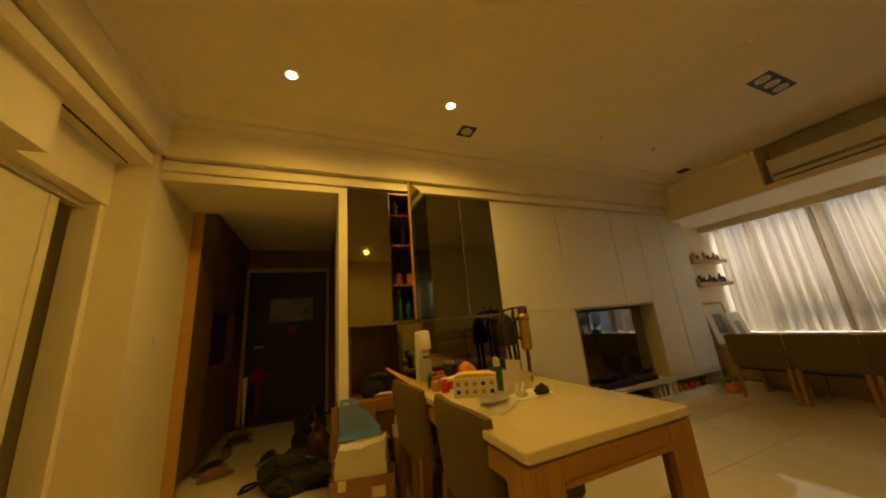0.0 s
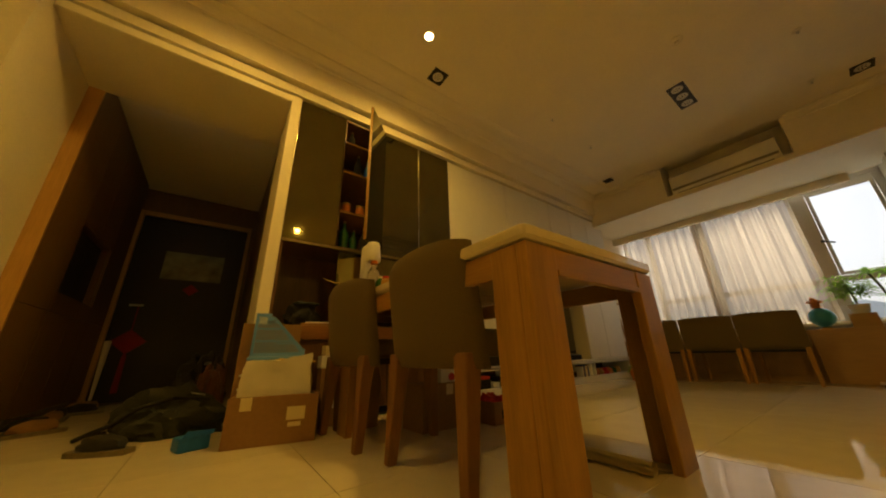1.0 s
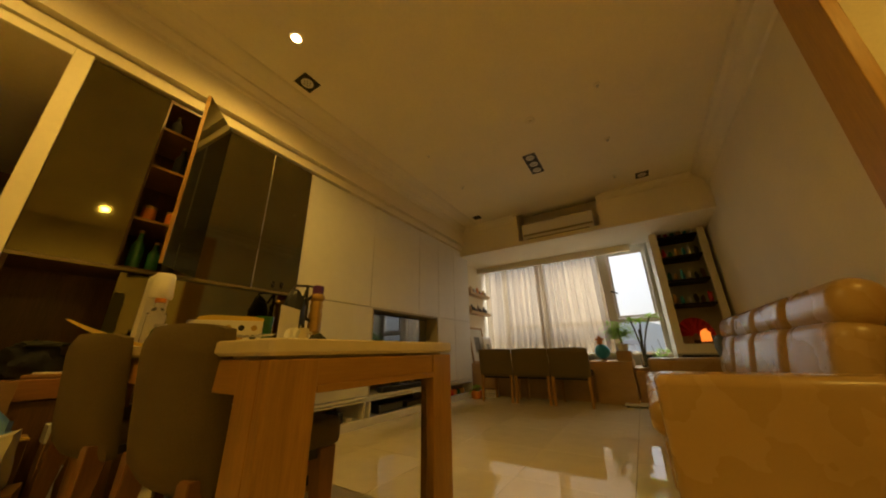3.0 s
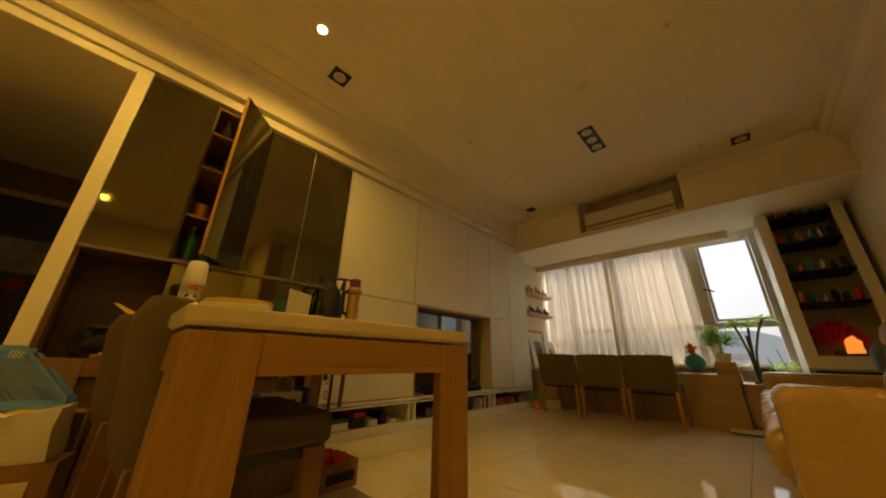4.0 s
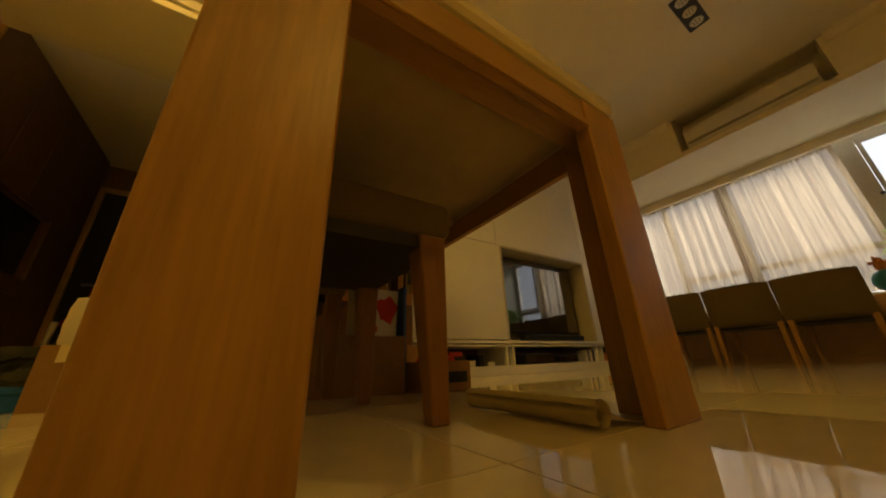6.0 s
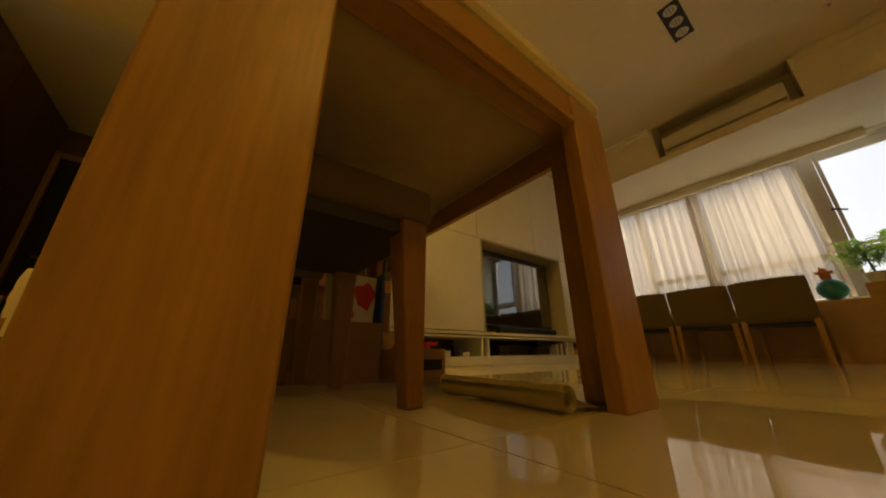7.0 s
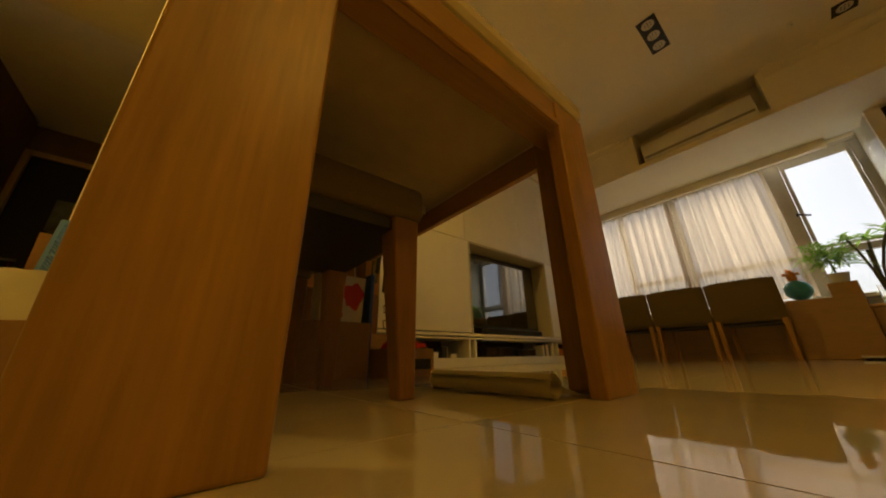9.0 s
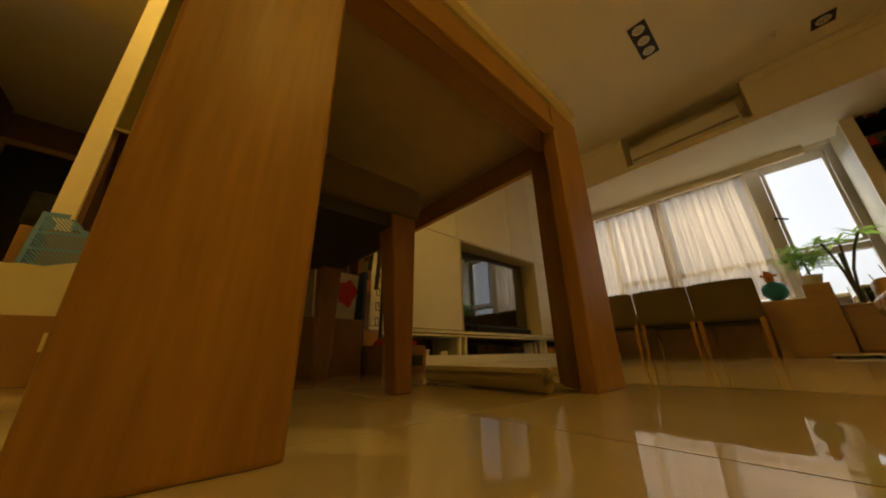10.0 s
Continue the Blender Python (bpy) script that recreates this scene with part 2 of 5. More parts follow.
def structure(name, bm, material, label, category, smooth=None):
    return solid(name, bm, material, label, category, kind="structure", smooth=smooth)


# ---- the room's shell ----
CEIL, CAB = 2.81, 4.475
BX = 6.33
structure("ceiling", boxes((0.40, BX, -0.6, 5.0, CEIL, CEIL + 0.12)), CEILING, "smooth cream painted ceiling with downlights", "ceiling")
# beam with the recess for the air conditioner, and the lower soffit towards the window
structure("beam", boxes((BX, 6.86, 0.8, 2.20, 2.29, CEIL + 0.12), (BX, 6.86, 3.395, 5.0, 2.29, CEIL + 0.12), (BX, 6.86, 2.20, 3.395, 2.29, 2.36),
                        (6.74, 6.86, 2.20, 3.395, 2.36, CEIL + 0.20), (BX, 6.74, 2.20, 3.395, CEIL + 0.12, CEIL + 0.20)), CEILING, "cream plastered ceiling beam with an air conditioner recess", "beam")
structure("soffit", boxes((6.86, 7.34, 0.8, 5.0, 2.29, 2.40), (7.34, 7.86, 0.8, 5.0, 2.46, 2.56), (7.28, 7.34, 1.90, 5.0, 2.19, 2.2895)), CEILING, "white lowered ceiling with a curtain pocket", "ceiling")
floor = structure("floor", one(0.16, 7.9, -0.6, 7.4, -0.12, -0.010), GROUT, "polished cream tiled floor with thin dark joints", "floor")
structure("wall_north", boxes((1.80, 6.62, CAB + 0.45, CAB + 0.55, 0, 2.81), (0.55, 6.62, 4.40, CAB + 0.449, 2.495, 2.81), (0.52, 6.62, 4.465, CAB + 0.449, 2.40, 2.4945), (0.52, 1.76, CAB, 5.15, 2.33, 2.399),
                              (6.60, 7.86, 4.62, 4.74, 0, 2.46)), PLASTER, "cream plaster wall over the built-in cabinets", "wall")
structure("wall_west", boxes((0.16, 0.52, 4.38, 7.2, 0, 2.81), (0.16, 0.31, 2.5, 4.38, 2.07, 2.389), (0.16, 0.50, -0.6, 4.38, 2.39, 2.475), (0.16, 0.57, -0.6, 4.40, 2.495, 2.81), (0.16, 0.48, -0.6, 4.38, 2.475, 2.495),
                             (0.31, 0.42, 2.5, 3.70, 2.07, 2.389), (0.16, 0.42, -0.6, 2.5, 0, 2.389)), PLASTER, "cream plaster wall with a door opening and bulkhead", "wall")
structure("wall_south", boxes((3.62, 7.86, 0.80, 0.95, 0, 2.81)), PLASTER, "plain cream plaster wall behind the sofa", "wall")
structure("wall_back", boxes((0.36, 3.78, -0.7, -0.6, 0, 2.81), (3.62, 3.78, -0.6, 0.80, 0, 2.81)), PLASTER, "plain cream plaster wall", "wall")
structure("wall_side_room", boxes((-0.9, -0.8, 2.3, 4.5, 0, 2.5), (-0.8, 0.16, 2.3, 2.4, 0, 2.5), (-0.8, 0.16, 4.4, 4.5, 0, 2.5), (-0.9, 0.16, 2.3, 4.5, 2.5, 2.6), (-0.9, 0.16, 2.3, 4.5, -0.1, 0)), PLASTER, "dim plaster walls of a side room", "wall")
structure("wall_east", boxes((7.75, 7.90, 0.80, 1.56, 0, 2.46), (7.75, 7.90, 1.56, 4.72, 0, 0.60), (7.75, 7.90, 4.72, 4.74, 0, 2.46), (7.75, 7.90, 1.56, 4.72, 2.41, 2.46)), PLASTER, "white plaster wall around the wide window", "wall")
# last box is added unseen behind the door to block sky light underneath
structure("wall_corridor", boxes((1.80, 1.92, CAB + 0.45, 7.2, 0, 2.6), (0.36, 1.92, 7.2, 7.3, 2.14, 2.6), (1.76, 1.92, 7.2, 7.3, 0, 2.14), (0.36, 0.62, 7.2, 7.3, 0, 2.14), (0.30, 2.0, 7.33, 7.43, -0.1, 2.6)), SHADED_HALL_WALL, "corridor walls, their shade put into a dim brown", "wall")
structure("ceiling_corridor", boxes((0.36, 1.92, 5.15, 7.3, 2.50, 2.6)), CEILING, "dim cream corridor ceiling", "ceiling")

COVE = [(0, 2.72), (0.012, 2.725), (0.02, 2.76), (0.045, 2.785), (0.07, 2.792), (0.075, 2.809), (0, 2.809)]
structure("trim_crown_north", prism([(4.40 - a, z) for a, z in COVE], 0.56, BX, "x"), TRIM, "cream coved crown moulding", "moulding", 30)
structure("trim_ceiling_band", prism([(4.22, 2.809), (4.22, 2.798), (4.19, 2.792), (4.12, 2.792), (4.09, 2.80), (4.08, 2.809)], 0.9, BX - 0.06, "x"), TRIM, "flat plaster band on the ceiling", "moulding", 30)
CROWN = [(0, 2.60), (0.02, 2.61), (0.03, 2.66), (0.05, 2.70), (0.08, 2.725), (0.09, 2.76), (0.13, 2.775), (0.14, 2.809), (0, 2.809)]
structure("trim_crown_south", prism([(0.95 + a, z) for a, z in CROWN], 3.62, BX, "x"), TRIM, "cream stepped crown moulding", "moulding", 30)
structure("trim_crown_west", prism([(0.57 + a, z) for a, z in COVE], -0.6, 4.34, "y"), TRIM, "cream coved crown moulding", "moulding", 30)
structure("trim_crown_beam", prism([(BX - a * 0.8, z) for a, z in COVE], 3.43, 4.34, "y"), TRIM, "cream coved crown moulding", "moulding", 30)
structure("trim_crown_beam_end", prism([(BX - a * 0.8, z) for a, z in COVE], 1.10, 2.16, "y"), TRIM, "cream coved crown moulding", "moulding", 30)
structure("trim_beam_edge", boxes((BX - 0.014, BX, 0.96, 4.40, 2.286, 2.325), bevel=0.003), TRIM, "narrow cream strip along the beam", "moulding")
structure("trim_band_north", boxes((0.53, BX, CAB - 0.03, CAB - 0.011, 2.40, 2.475), bevel=0.003), TRIM, "cream strip above the cabinets", "moulding")
structure("trim_opening", boxes((0.53, 1.76, CAB - 0.014, CAB, 2.33, 2.388), bevel=0.003), TRIM, "cream painted head of the corridor opening", "moulding")
structure("trim_post", one(1.76, 1.833, CAB - 0.02, 5.0, 0, 2.388, 0.004), TRIM, "pale cream post beside the mirror cabinet", "post")
structure("trim_panel", boxes((3.60, 3.86, 0.95, 1.0, 0.02, 2.60), bevel=0.004), PANEL_WOOD, "honey coloured wooden panel on the wall", "panel")
structure("trim_side_door", boxes((0.165, 0.30, 4.33, 4.379, 0, 2.069), (0.165, 0.23, 2.5, 4.33, 2.03, 2.069), bevel=0.004), TRIM, "cream door lining", "door frame")
structure("trim_track", boxes((0.372, 0.382, 3.72, 4.36, 2.384, 2.3895)), BLACK, "dark slot in the underside of the bulkhead", "track")
# the sliding door stands half open in the opening
door2 = thing("door_2", (0.20, 3.35, 0.0), "cream sliding door standing half open", "door", kind="structure")
part("door_leaf", one(-0.02, 0.02, -0.70, 0.80, 0.01, 2.02, 0.004), TRIM, door2)
part("door_stile", one(0.021, 0.032, 0.72, 0.78, 0.01, 2.01, 0.003), TRIM, door2)
# entrance door
door1 = thing("door_1", (1.19, 7.2, 0.0), "dark steel entrance door with a pale notice", "door", kind="structure")
part("door_leaf", one(-0.56, 0.56, -0.02, 0.04, 0.005, 2.13, 0.004), DOOR_BLACK, door1)
part("door_frame", boxes((-0.61, -0.562, -0.05, 0.0, 0, 2.19), (0.53, 0.569, -0.05, -0.021, 0, 2.19), (-0.561, 0.529, -0.05, -0.021, 2.131, 2.19), bevel=0.004), PANEL_WOOD, door1)
part("notice", one(-0.27, 0.33, -0.024, -0.021, 1.36, 1.71), mat("notice_film", (0.16, 0.17, 0.10), 0.25, spread=0.5, grain=9), door1, "crinkled pale notice sheet")
part("door_handle", tube([(-0.44, -0.025, 1.02), (-0.44, -0.07, 1.02), (-0.33, -0.07, 1.02)], 0.012), STEEL, door1)

# ---- wide window ----
win = thing("window_1", (7.80, 3.1, 0.0), "wide aluminium window with an openable sash", "window", kind="structure")


def frame_bars(y0, y1, z0, z1, w, x0=-0.03, x1=0.03):
    return boxes((x0, x1, y0, y0 + w, z0, z1), (x0, x1, y1 - w, y1, z0, z1), (x0, x1, y0 + w, y1 - w, z0, z0 + w), (x0, x1, y0 + w, y1 - w, z1 - w, z1), bevel=0.003)


part("window_frame", frame_bars(1.56 - 3.1, 4.72 - 3.1, 0.60, 2.41, 0.05, -0.05, 0.05), ALU, win)
for y0, y1 in ((2.28, 2.46), (1.63, 1.71), (3.42, 3.50), (4.20, 4.26)):
    part("mullion", one(-0.045, 0.045, y0 - 3.1, y1 - 3.1, 0.65, 2.36, 0.004), ALU, win)
part("head_rail", one(-0.044, 0.044, 1.711 - 3.1, 2.279 - 3.1, 2.29, 2.359, 0.003), ALU, win)
part("transom", one(-0.044, 0.044, 1.711 - 3.1, 2.279 - 3.1, 1.10, 1.175, 0.003), ALU, win)
for y0, y1 in ((2.461, 3.419), (3.501, 4.199)):
    part("transom", one(-0.044, 0.044, y0 - 3.1, y1 - 3.1, 1.09, 1.15, 0.003), ALU, win)
sash = part("sash", frame_bars(1.715 - 3.1, 2.275 - 3.1, 1.18, 2.285, 0.035, -0.075, -0.046), ALU, win)
part("handle", tube([(-0.08, 2.30 - 3.1, 1.62), (-0.11, 2.30 - 3.1, 1.63), (-0.12, 2.20 - 3.1, 1.58)], 0.011), BLACK, sash)
for y0, y1, z0, z1 in ((1.715, 2.275, 1.175, 2.30), (1.711, 2.279, 0.65, 1.10), (1.61, 1.63, 0.65, 2.36), (2.461, 3.419, 1.15, 2.36), (2.461, 3.419, 0.65, 1.09), (3.501, 4.199, 1.15, 2.36), (3.501, 4.199, 0.65, 1.09), (4.261, 4.67, 0.65, 2.36)):
    pane = part("pane", one(-0.003, 0.003, y0 - 3.1, y1 - 3.1, z0, z1), PANE, win)
    pane.visible_shadow = False
structure("window_sill", one(7.55, 7.749, 1.66, 4.61, 0.585, 0.625, 0.005), TRIM, "white window sill board", "sill")

# ---- curtain ----
def curtain_mesh(y0, y1, z0, z1, seed, lean):
    bm = bmesh.new()
    rows, cols = 14, 170
    grid = []
    for j in range(rows + 1):
        v = j / rows
        row = []
        for i in range(cols + 1):
            u = i / cols
            soft = 0.55 + 0.45 * v
            w = math.sin(u * 46 + 2.6 * math.sin(u * 7 + seed)) * 0.052 * soft + 0.009 * math.sin(u * 121 + seed + 0.6 * v) + 0.002 * math.sin(u * 233 + 2 * seed) + 0.025 * noise.noise(Vector((u * 11, v * 2, seed)))
            row.append(bm.verts.new((w, y0 + (y1 - y0) * u + lean * v * (1 - u), z1 + (z0 - z1) * v)))
        grid.append(row)
    for j in range(rows):
        for i in range(cols):
            bm.faces.new((grid[j][i], grid[j][i + 1], grid[j + 1][i + 1], grid[j + 1][i]))
    return bm


curtain = thing("curtain", (7.60, 0, 0), "pale sheer curtain drawn over the wide window", "curtain")
part("cloth", curtain_mesh(2.43, 3.52, 0.64, 2.44, 1.0, -0.04), CURTAIN, curtain, smooth=180)
part("cloth", curtain_mesh(3.46, 4.58, 0.64, 2.44, 4.0, 0.0), CURTAIN, curtain, smooth=180)
part("curtain_rail", tube([(0, 1.75, 2.445), (0, 4.60, 2.445)], 0.012), WHITE, curtain)

# ---- outside ----
FAR_PANE = mat("far_pane", (0.40, 0.42, 0.44), 0.2)
# distance haze is put into the pale ground, building and hill colours
structure("ground", one(8.6, 400, -200, 200, -12.2, -12), mat("far_ground", (0.60, 0.61, 0.58), 0.9), "ground far below with haze put into its pale colour", "ground")
for k, (x, y, w, d, top) in enumerate(((26, -6.5, 9, 8, -1.5), (34, 2.5, 12, 10, 1.0), (48, -16, 16, 12, 3.5), (60, 12, 20, 14, 2.0))):
    b = thing("apartment_building", (x, y, -12), "haze-paled concrete apartment building with rows of windows", "building", "far buildings")
    part("wall", one(0, w, 0, d, 0, top + 12), mat("haze_paled_concrete", (0.80, 0.80, 0.79), 0.85), b)
    part("roof", boxes((-0.3, w + 0.3, -0.3, d + 0.3, top + 12, top + 12.4), bevel=0.05), mat("roof_sheet", (0.62, 0.62, 0.62), 0.7), b)
    pane_mesh = finish("window", one(-0.06, 0, 0, 1.5, 0, 1.3), FAR_PANE)
    for f in range(3):
        for j in range(int(d // 2.6)):
            o = new("window", pane_mesh)
            o.parent, o.location = b, (-0.01, 0.8 + 2.6 * j, top + 12 - 2.4 - 3 * f)
structure("backdrop", prism([(-150 + 300 * i / 30, 4 + 9 * (0.5 + 0.5 * math.sin(i * 0.55)) + 3 * math.sin(i * 1.7)) for i in range(31)] + [(150, -12), (-150, -12)], 180, 190, "x"), mat("haze_tinted_hill", (0.72, 0.76, 0.78), 0.95), "distant hills with haze put into their pale colour", "hills")
# ---- built-in cabinet wall ----
COUNTER = mat("brown_counter", (0.26, 0.115, 0.035), 0.45, spread=0.2, grain=24, stretch=(0.5, 5, 5))
CY = CAB


def panel(name, x0, x1, z0, z1, material, parent, thick=0.02, label=""):
    return part(name, one(x0, x1, -thick, 0, z0, z1, 0.002), material, parent, label)


mc = thing("mirror_cabinet", (1.835, CY, 0), "tall cabinet with smoked mirror doors over a walnut niche", "cabinet")
part("back_panel", one(0, 1.47, 0.40, 0.42, 0.0, 2.385), WALNUT, mc)
part("side_panel", one(0.0, 0.018, 0.0, 0.40, 0.0, 2.385), WALNUT, mc)
part("side_panel", one(1.452, 1.47, 0.0, 0.40, 0.0, 2.385), WALNUT, mc)
part("top_panel", one(0.018, 1.452, 0.0, 0.40, 2.365, 2.385), WALNUT, mc)
part("bottom_panel", one(0.018, 1.452, 0.0, 0.40, 1.165, 1.18), WALNUT, mc)
part("lower_door", one(0.40, 1.45, 0.004, 0.02, 0.61, 1.16, 0.002), DARK_MIRROR, mc, "smoked glass sliding panel")
part("niche_back", one(0.018, 1.452, 0.37, 0.399, 0.60, 1.165), WALNUT, mc, "dark walnut back panel")
part("counter", one(0.018, 1.452, -0.03, 0.37, 0.51, 0.60, 0.004), COUNTER, mc, "brown wood counter edge")
for i in range(4):
    part("drawer_front", one(0.02 + 0.358 * i, 0.374 + 0.358 * i, -0.018, 0.0, 0.06, 0.505, 0.003), WALNUT, mc)
part("edge_strip", one(0.0, 1.47, -0.022, 0.0, 1.163, 1.182, 0.002), mat("dull_bronze_strip", (0.20, 0.16, 0.075), 0.4, metal=0.3), mc)
W4 = 0.3675
for i in (0, 2, 3):
    d = part("mirror_door", one(W4 * i + 0.002, W4 * (i + 1) - 0.002, -0.02, -0.001, 1.184, 2.372, 0.0015), DARK_MIRROR, mc, "smoked grey mirror door")
    if i == 2:
        part("edge", one(W4 * 3 - 0.004, W4 * 3 + 0.004, -0.0225, -0.0205, 1.184, 2.372), STEEL, d, "bright aluminium edge strip")
opened = part("mirror_door", one(-W4 + 0.004, 0, -0.019, 0, 1.184, 2.372, 0.0015), DARK_MIRROR, mc, "smoked mirror door standing open")
opened.matrix_basis = pose(W4 * 2, -0.002, 0, 0, 0, 47)
part("edge", one(-W4 - 0.002, -W4 + 0.003, -0.019, 0, 1.184, 2.372), OAK, opened, "pale wooden door edge")
part("lining", one(W4 + 0.02, W4 * 2 - 0.01, 0.0, 0.39, 1.19, 1.196), WALNUT, mc)
for z in (1.49, 1.86, 2.15):
    part("shelf", one(0.02, 1.45, 0.01, 0.39, z, z + 0.018, 0.001), OAK_X, mc)
part("partition", one(W4 - 0.005, W4 + 0.012, 0.004, 0.39, 1.182, 2.364), WALNUT, mc)


def bottle(at, r, h, material, label, name="bottle"):
    t = thing(name, at, label, "bottle", "bottles in the cabinet")
    part("body", lathe([(r * 0.9, 0), (r, 0.01), (r, h * 0.58), (r * 0.45, h * 0.75), (r * 0.36, h * 0.93), (r * 0.36, h * 0.94)], 14), material, t)
    part("cap", lathe([(r * 0.4, h * 0.94), (r * 0.4, h), (r * 0.3, h + 0.002)], 12), BRASS, t)
    return t


bottle((2.29, CY + 0.09, 1.197), 0.036, 0.25, GREEN, "green glass bottle on the cabinet shelf")
bottle((2.38, CY + 0.12, 1.197), 0.034, 0.20, GREEN, "short green bottle on the cabinet shelf")
bottle((2.46, CY + 0.09, 1.197), 0.034, 0.22, DARK_CLOTH, "dark bottle on the cabinet shelf")
bottle((2.29, CY + 0.09, 2.169), 0.03, 0.17, DARK_CLOTH, "dark bottle on the top cabinet shelf")
bottle((2.37, CY + 0.10, 1.879), 0.036, 0.24, DARK_CLOTH, "dark bottle on the upper cabinet shelf")
bottle((2.46, CY + 0.09, 1.879), 0.034, 0.22, BLUE, "blue bottle on the upper cabinet shelf")
for x in (2.29, 2.41):
    c = thing("candle_jar", (x, CY + 0.09, 1.509), "amber candle jar on the cabinet shelf", "jar", "jars in the cabinet")
    part("jar", lathe([(0.034, 0), (0.036, 0.008), (0.036, 0.085), (0.032, 0.09)], 16), ORANGE, c)
    part("lid", lathe([(0.037, 0.09), (0.037, 0.105), (0.02, 0.108)], 16), BRASS, c)

wc = thing("storage_wall", (3.307, CY, 0), "white handleless storage wall around a television niche", "cabinet")
part("body", boxes((0.0, 0.93, 0.021, 0.44, 0.30, 2.385), (2.30, 3.28, 0.021, 0.44, 0.30, 2.385), (0.93, 2.30, 0.021, 0.44, 1.18, 2.385), (0.93, 2.30, 0.42, 0.44, 0.277, 1.18)), WHITE_LAM, wc)
COLS = [(0.0, 0.90), (0.903, 1.80), (1.803, 2.29), (2.293, 2.76), (2.763, 3.28)]
for a, b in COLS:
    part("upper_door", one(a + 0.002, b - 0.002, 0, 0.02, 1.177, 2.385, 0.002), WHITE_LAM, wc)
for a, b in ((0.0, 0.944), (2.27, 2.76), (2.763, 3.28)):
    part("lower_door", one(a + 0.002, b - 0.002, 0, 0.02, 0.285, 1.169, 0.002), WHITE_LAM, wc)
part("niche_lining", boxes((0.946, 0.962, 0.0, 0.42, 0.277, 1.172), (2.251, 2.267, 0.0, 0.42, 0.277, 1.172), (0.962, 2.251, 0.0, 0.42, 1.154, 1.172)), mat("grey_lining", (0.42, 0.38, 0.29), 0.5, spread=0.06), wc, "grey-beige niche lining")
part("shelf_board", one(0.0, 3.28, -0.01, 0.44, 0.252, 0.277, 0.003), WHITE_LAM, wc)
part("under_board", one(0.0, 3.28, -0.006, 0.44, 0.228, 0.242, 0.002), WHITE_LAM, wc)
for x in (0.90, 0.975, 2.21, 2.31, 3.262):
    part("divider", one(x, x + 0.018, 0.0, 0.44, 0.075, 0.228, 0.002), WHITE_LAM, wc)
part("base", one(0.0, 3.28, 0.004, 0.44, 0.0, 0.075, 0.003), WHITE_LAM, wc)
part("back", one(0.0, 3.28, 0.40, 0.44, 0.075, 0.228), WALNUT, wc, "dark back of the low shelf")

tv = thing("television", (4.92, CY + 0.17, 0.278), "large black television standing in the niche", "television")
part("housing", one(-0.60, 0.60, 0.0, 0.05, 0.075, 0.855, 0.006), BLACK, tv)
part("screen", one(-0.585, 0.585, -0.004, 0.0, 0.10, 0.842), SCREEN, tv, "dark reflecting screen")
part("foot", lathe([(0.20, 0), (0.20, 0.012), (0.05, 0.02), (0.04, 0.08)], 24, (0, 0.03, 0)), BLACK, tv)
sb = thing("soundbar", (4.92, CY + 0.05, 0.278), "black soundbar below the television", "soundbar")
part("body", one(-0.45, 0.45, -0.035, 0.045, 0, 0.06, 0.012), BLACK, sb)
part("grille", one(-0.43, 0.43, -0.038, -0.036, 0.008, 0.052), DARK_CLOTH, sb)

# small boxes and devices in the low shelf
def player(x0, x1, z, h, depth, material, label):
    t = thing("media_box", ((x0 + x1) / 2, CY + 0.03, z), label, "media box", "devices in the low shelf")
    w = (x1 - x0) / 2
    part("case", one(-w, w, 0, depth, 0.006, h, 0.004), material, t)
    part("front", one(-w + 0.01, w - 0.01, -0.003, -0.0005, 0.014, h - 0.008), SCREEN, t)
    for s in (-1, 1):
        part("foot", lathe([(0.014, 0), (0.014, 0.006)], 10, (s * (w - 0.04), depth / 2, 0)), BLACK, t)


player(4.45, 4.85, 0.076, 0.09, 0.28, BLACK, "black media player in the low shelf")
player(4.92, 5.22, 0.076, 0.07, 0.26, BLACK, "flat black set-top box in the low shelf")
for i in range(7):
    h = 0.115 + 0.02 * ((i * 7) % 3) / 2
    bk = thing("book", (5.36 + 0.021 * i, CY + 0.03, 0.076), "upright paperback book in the low shelf", "book", "books in the low shelf")
    part("pages", one(0.002, 0.017, 0.004, 0.11, 0.002, h - 0.002), PAPER, bk)
    part("cover", boxes((0, 0.0018, 0, 0.112, 0, h), (0.0172, 0.019, 0, 0.112, 0, h), (0.0018, 0.0172, 0, 0.002, 0, h)), (WHITE, CARD, BLUE, YELLOW)[i % 4], bk)
for i, (x, z, w, h, mt) in enumerate(((3.52, 0.076, 0.16, 0.05, PAPER), (3.53, 0.126, 0.14, 0.03, GREEN), (3.70, 0.076, 0.13, 0.08, OLIVE), (3.84, 0.076, 0.09, 0.045, WHITE), (3.95, 0.076, 0.06, 0.09, BLACK), (4.05, 0.076, 0.07, 0.03, PAPER), (3.70, 0.156, 0.11, 0.03, RED))):
    t = thing("small_carton", (x, CY + 0.12, z), "small household carton in the low shelf", "box", "cartons in the low shelf")
    part("carton", one(-w / 2, w / 2, -0.09, 0.09, 0, h, 0.004), mt, t)
    part("lid", one(-w / 2 - 0.001, w / 2 + 0.001, -0.091, 0.091, h - 0.012, h + 0.0008), mt, t)
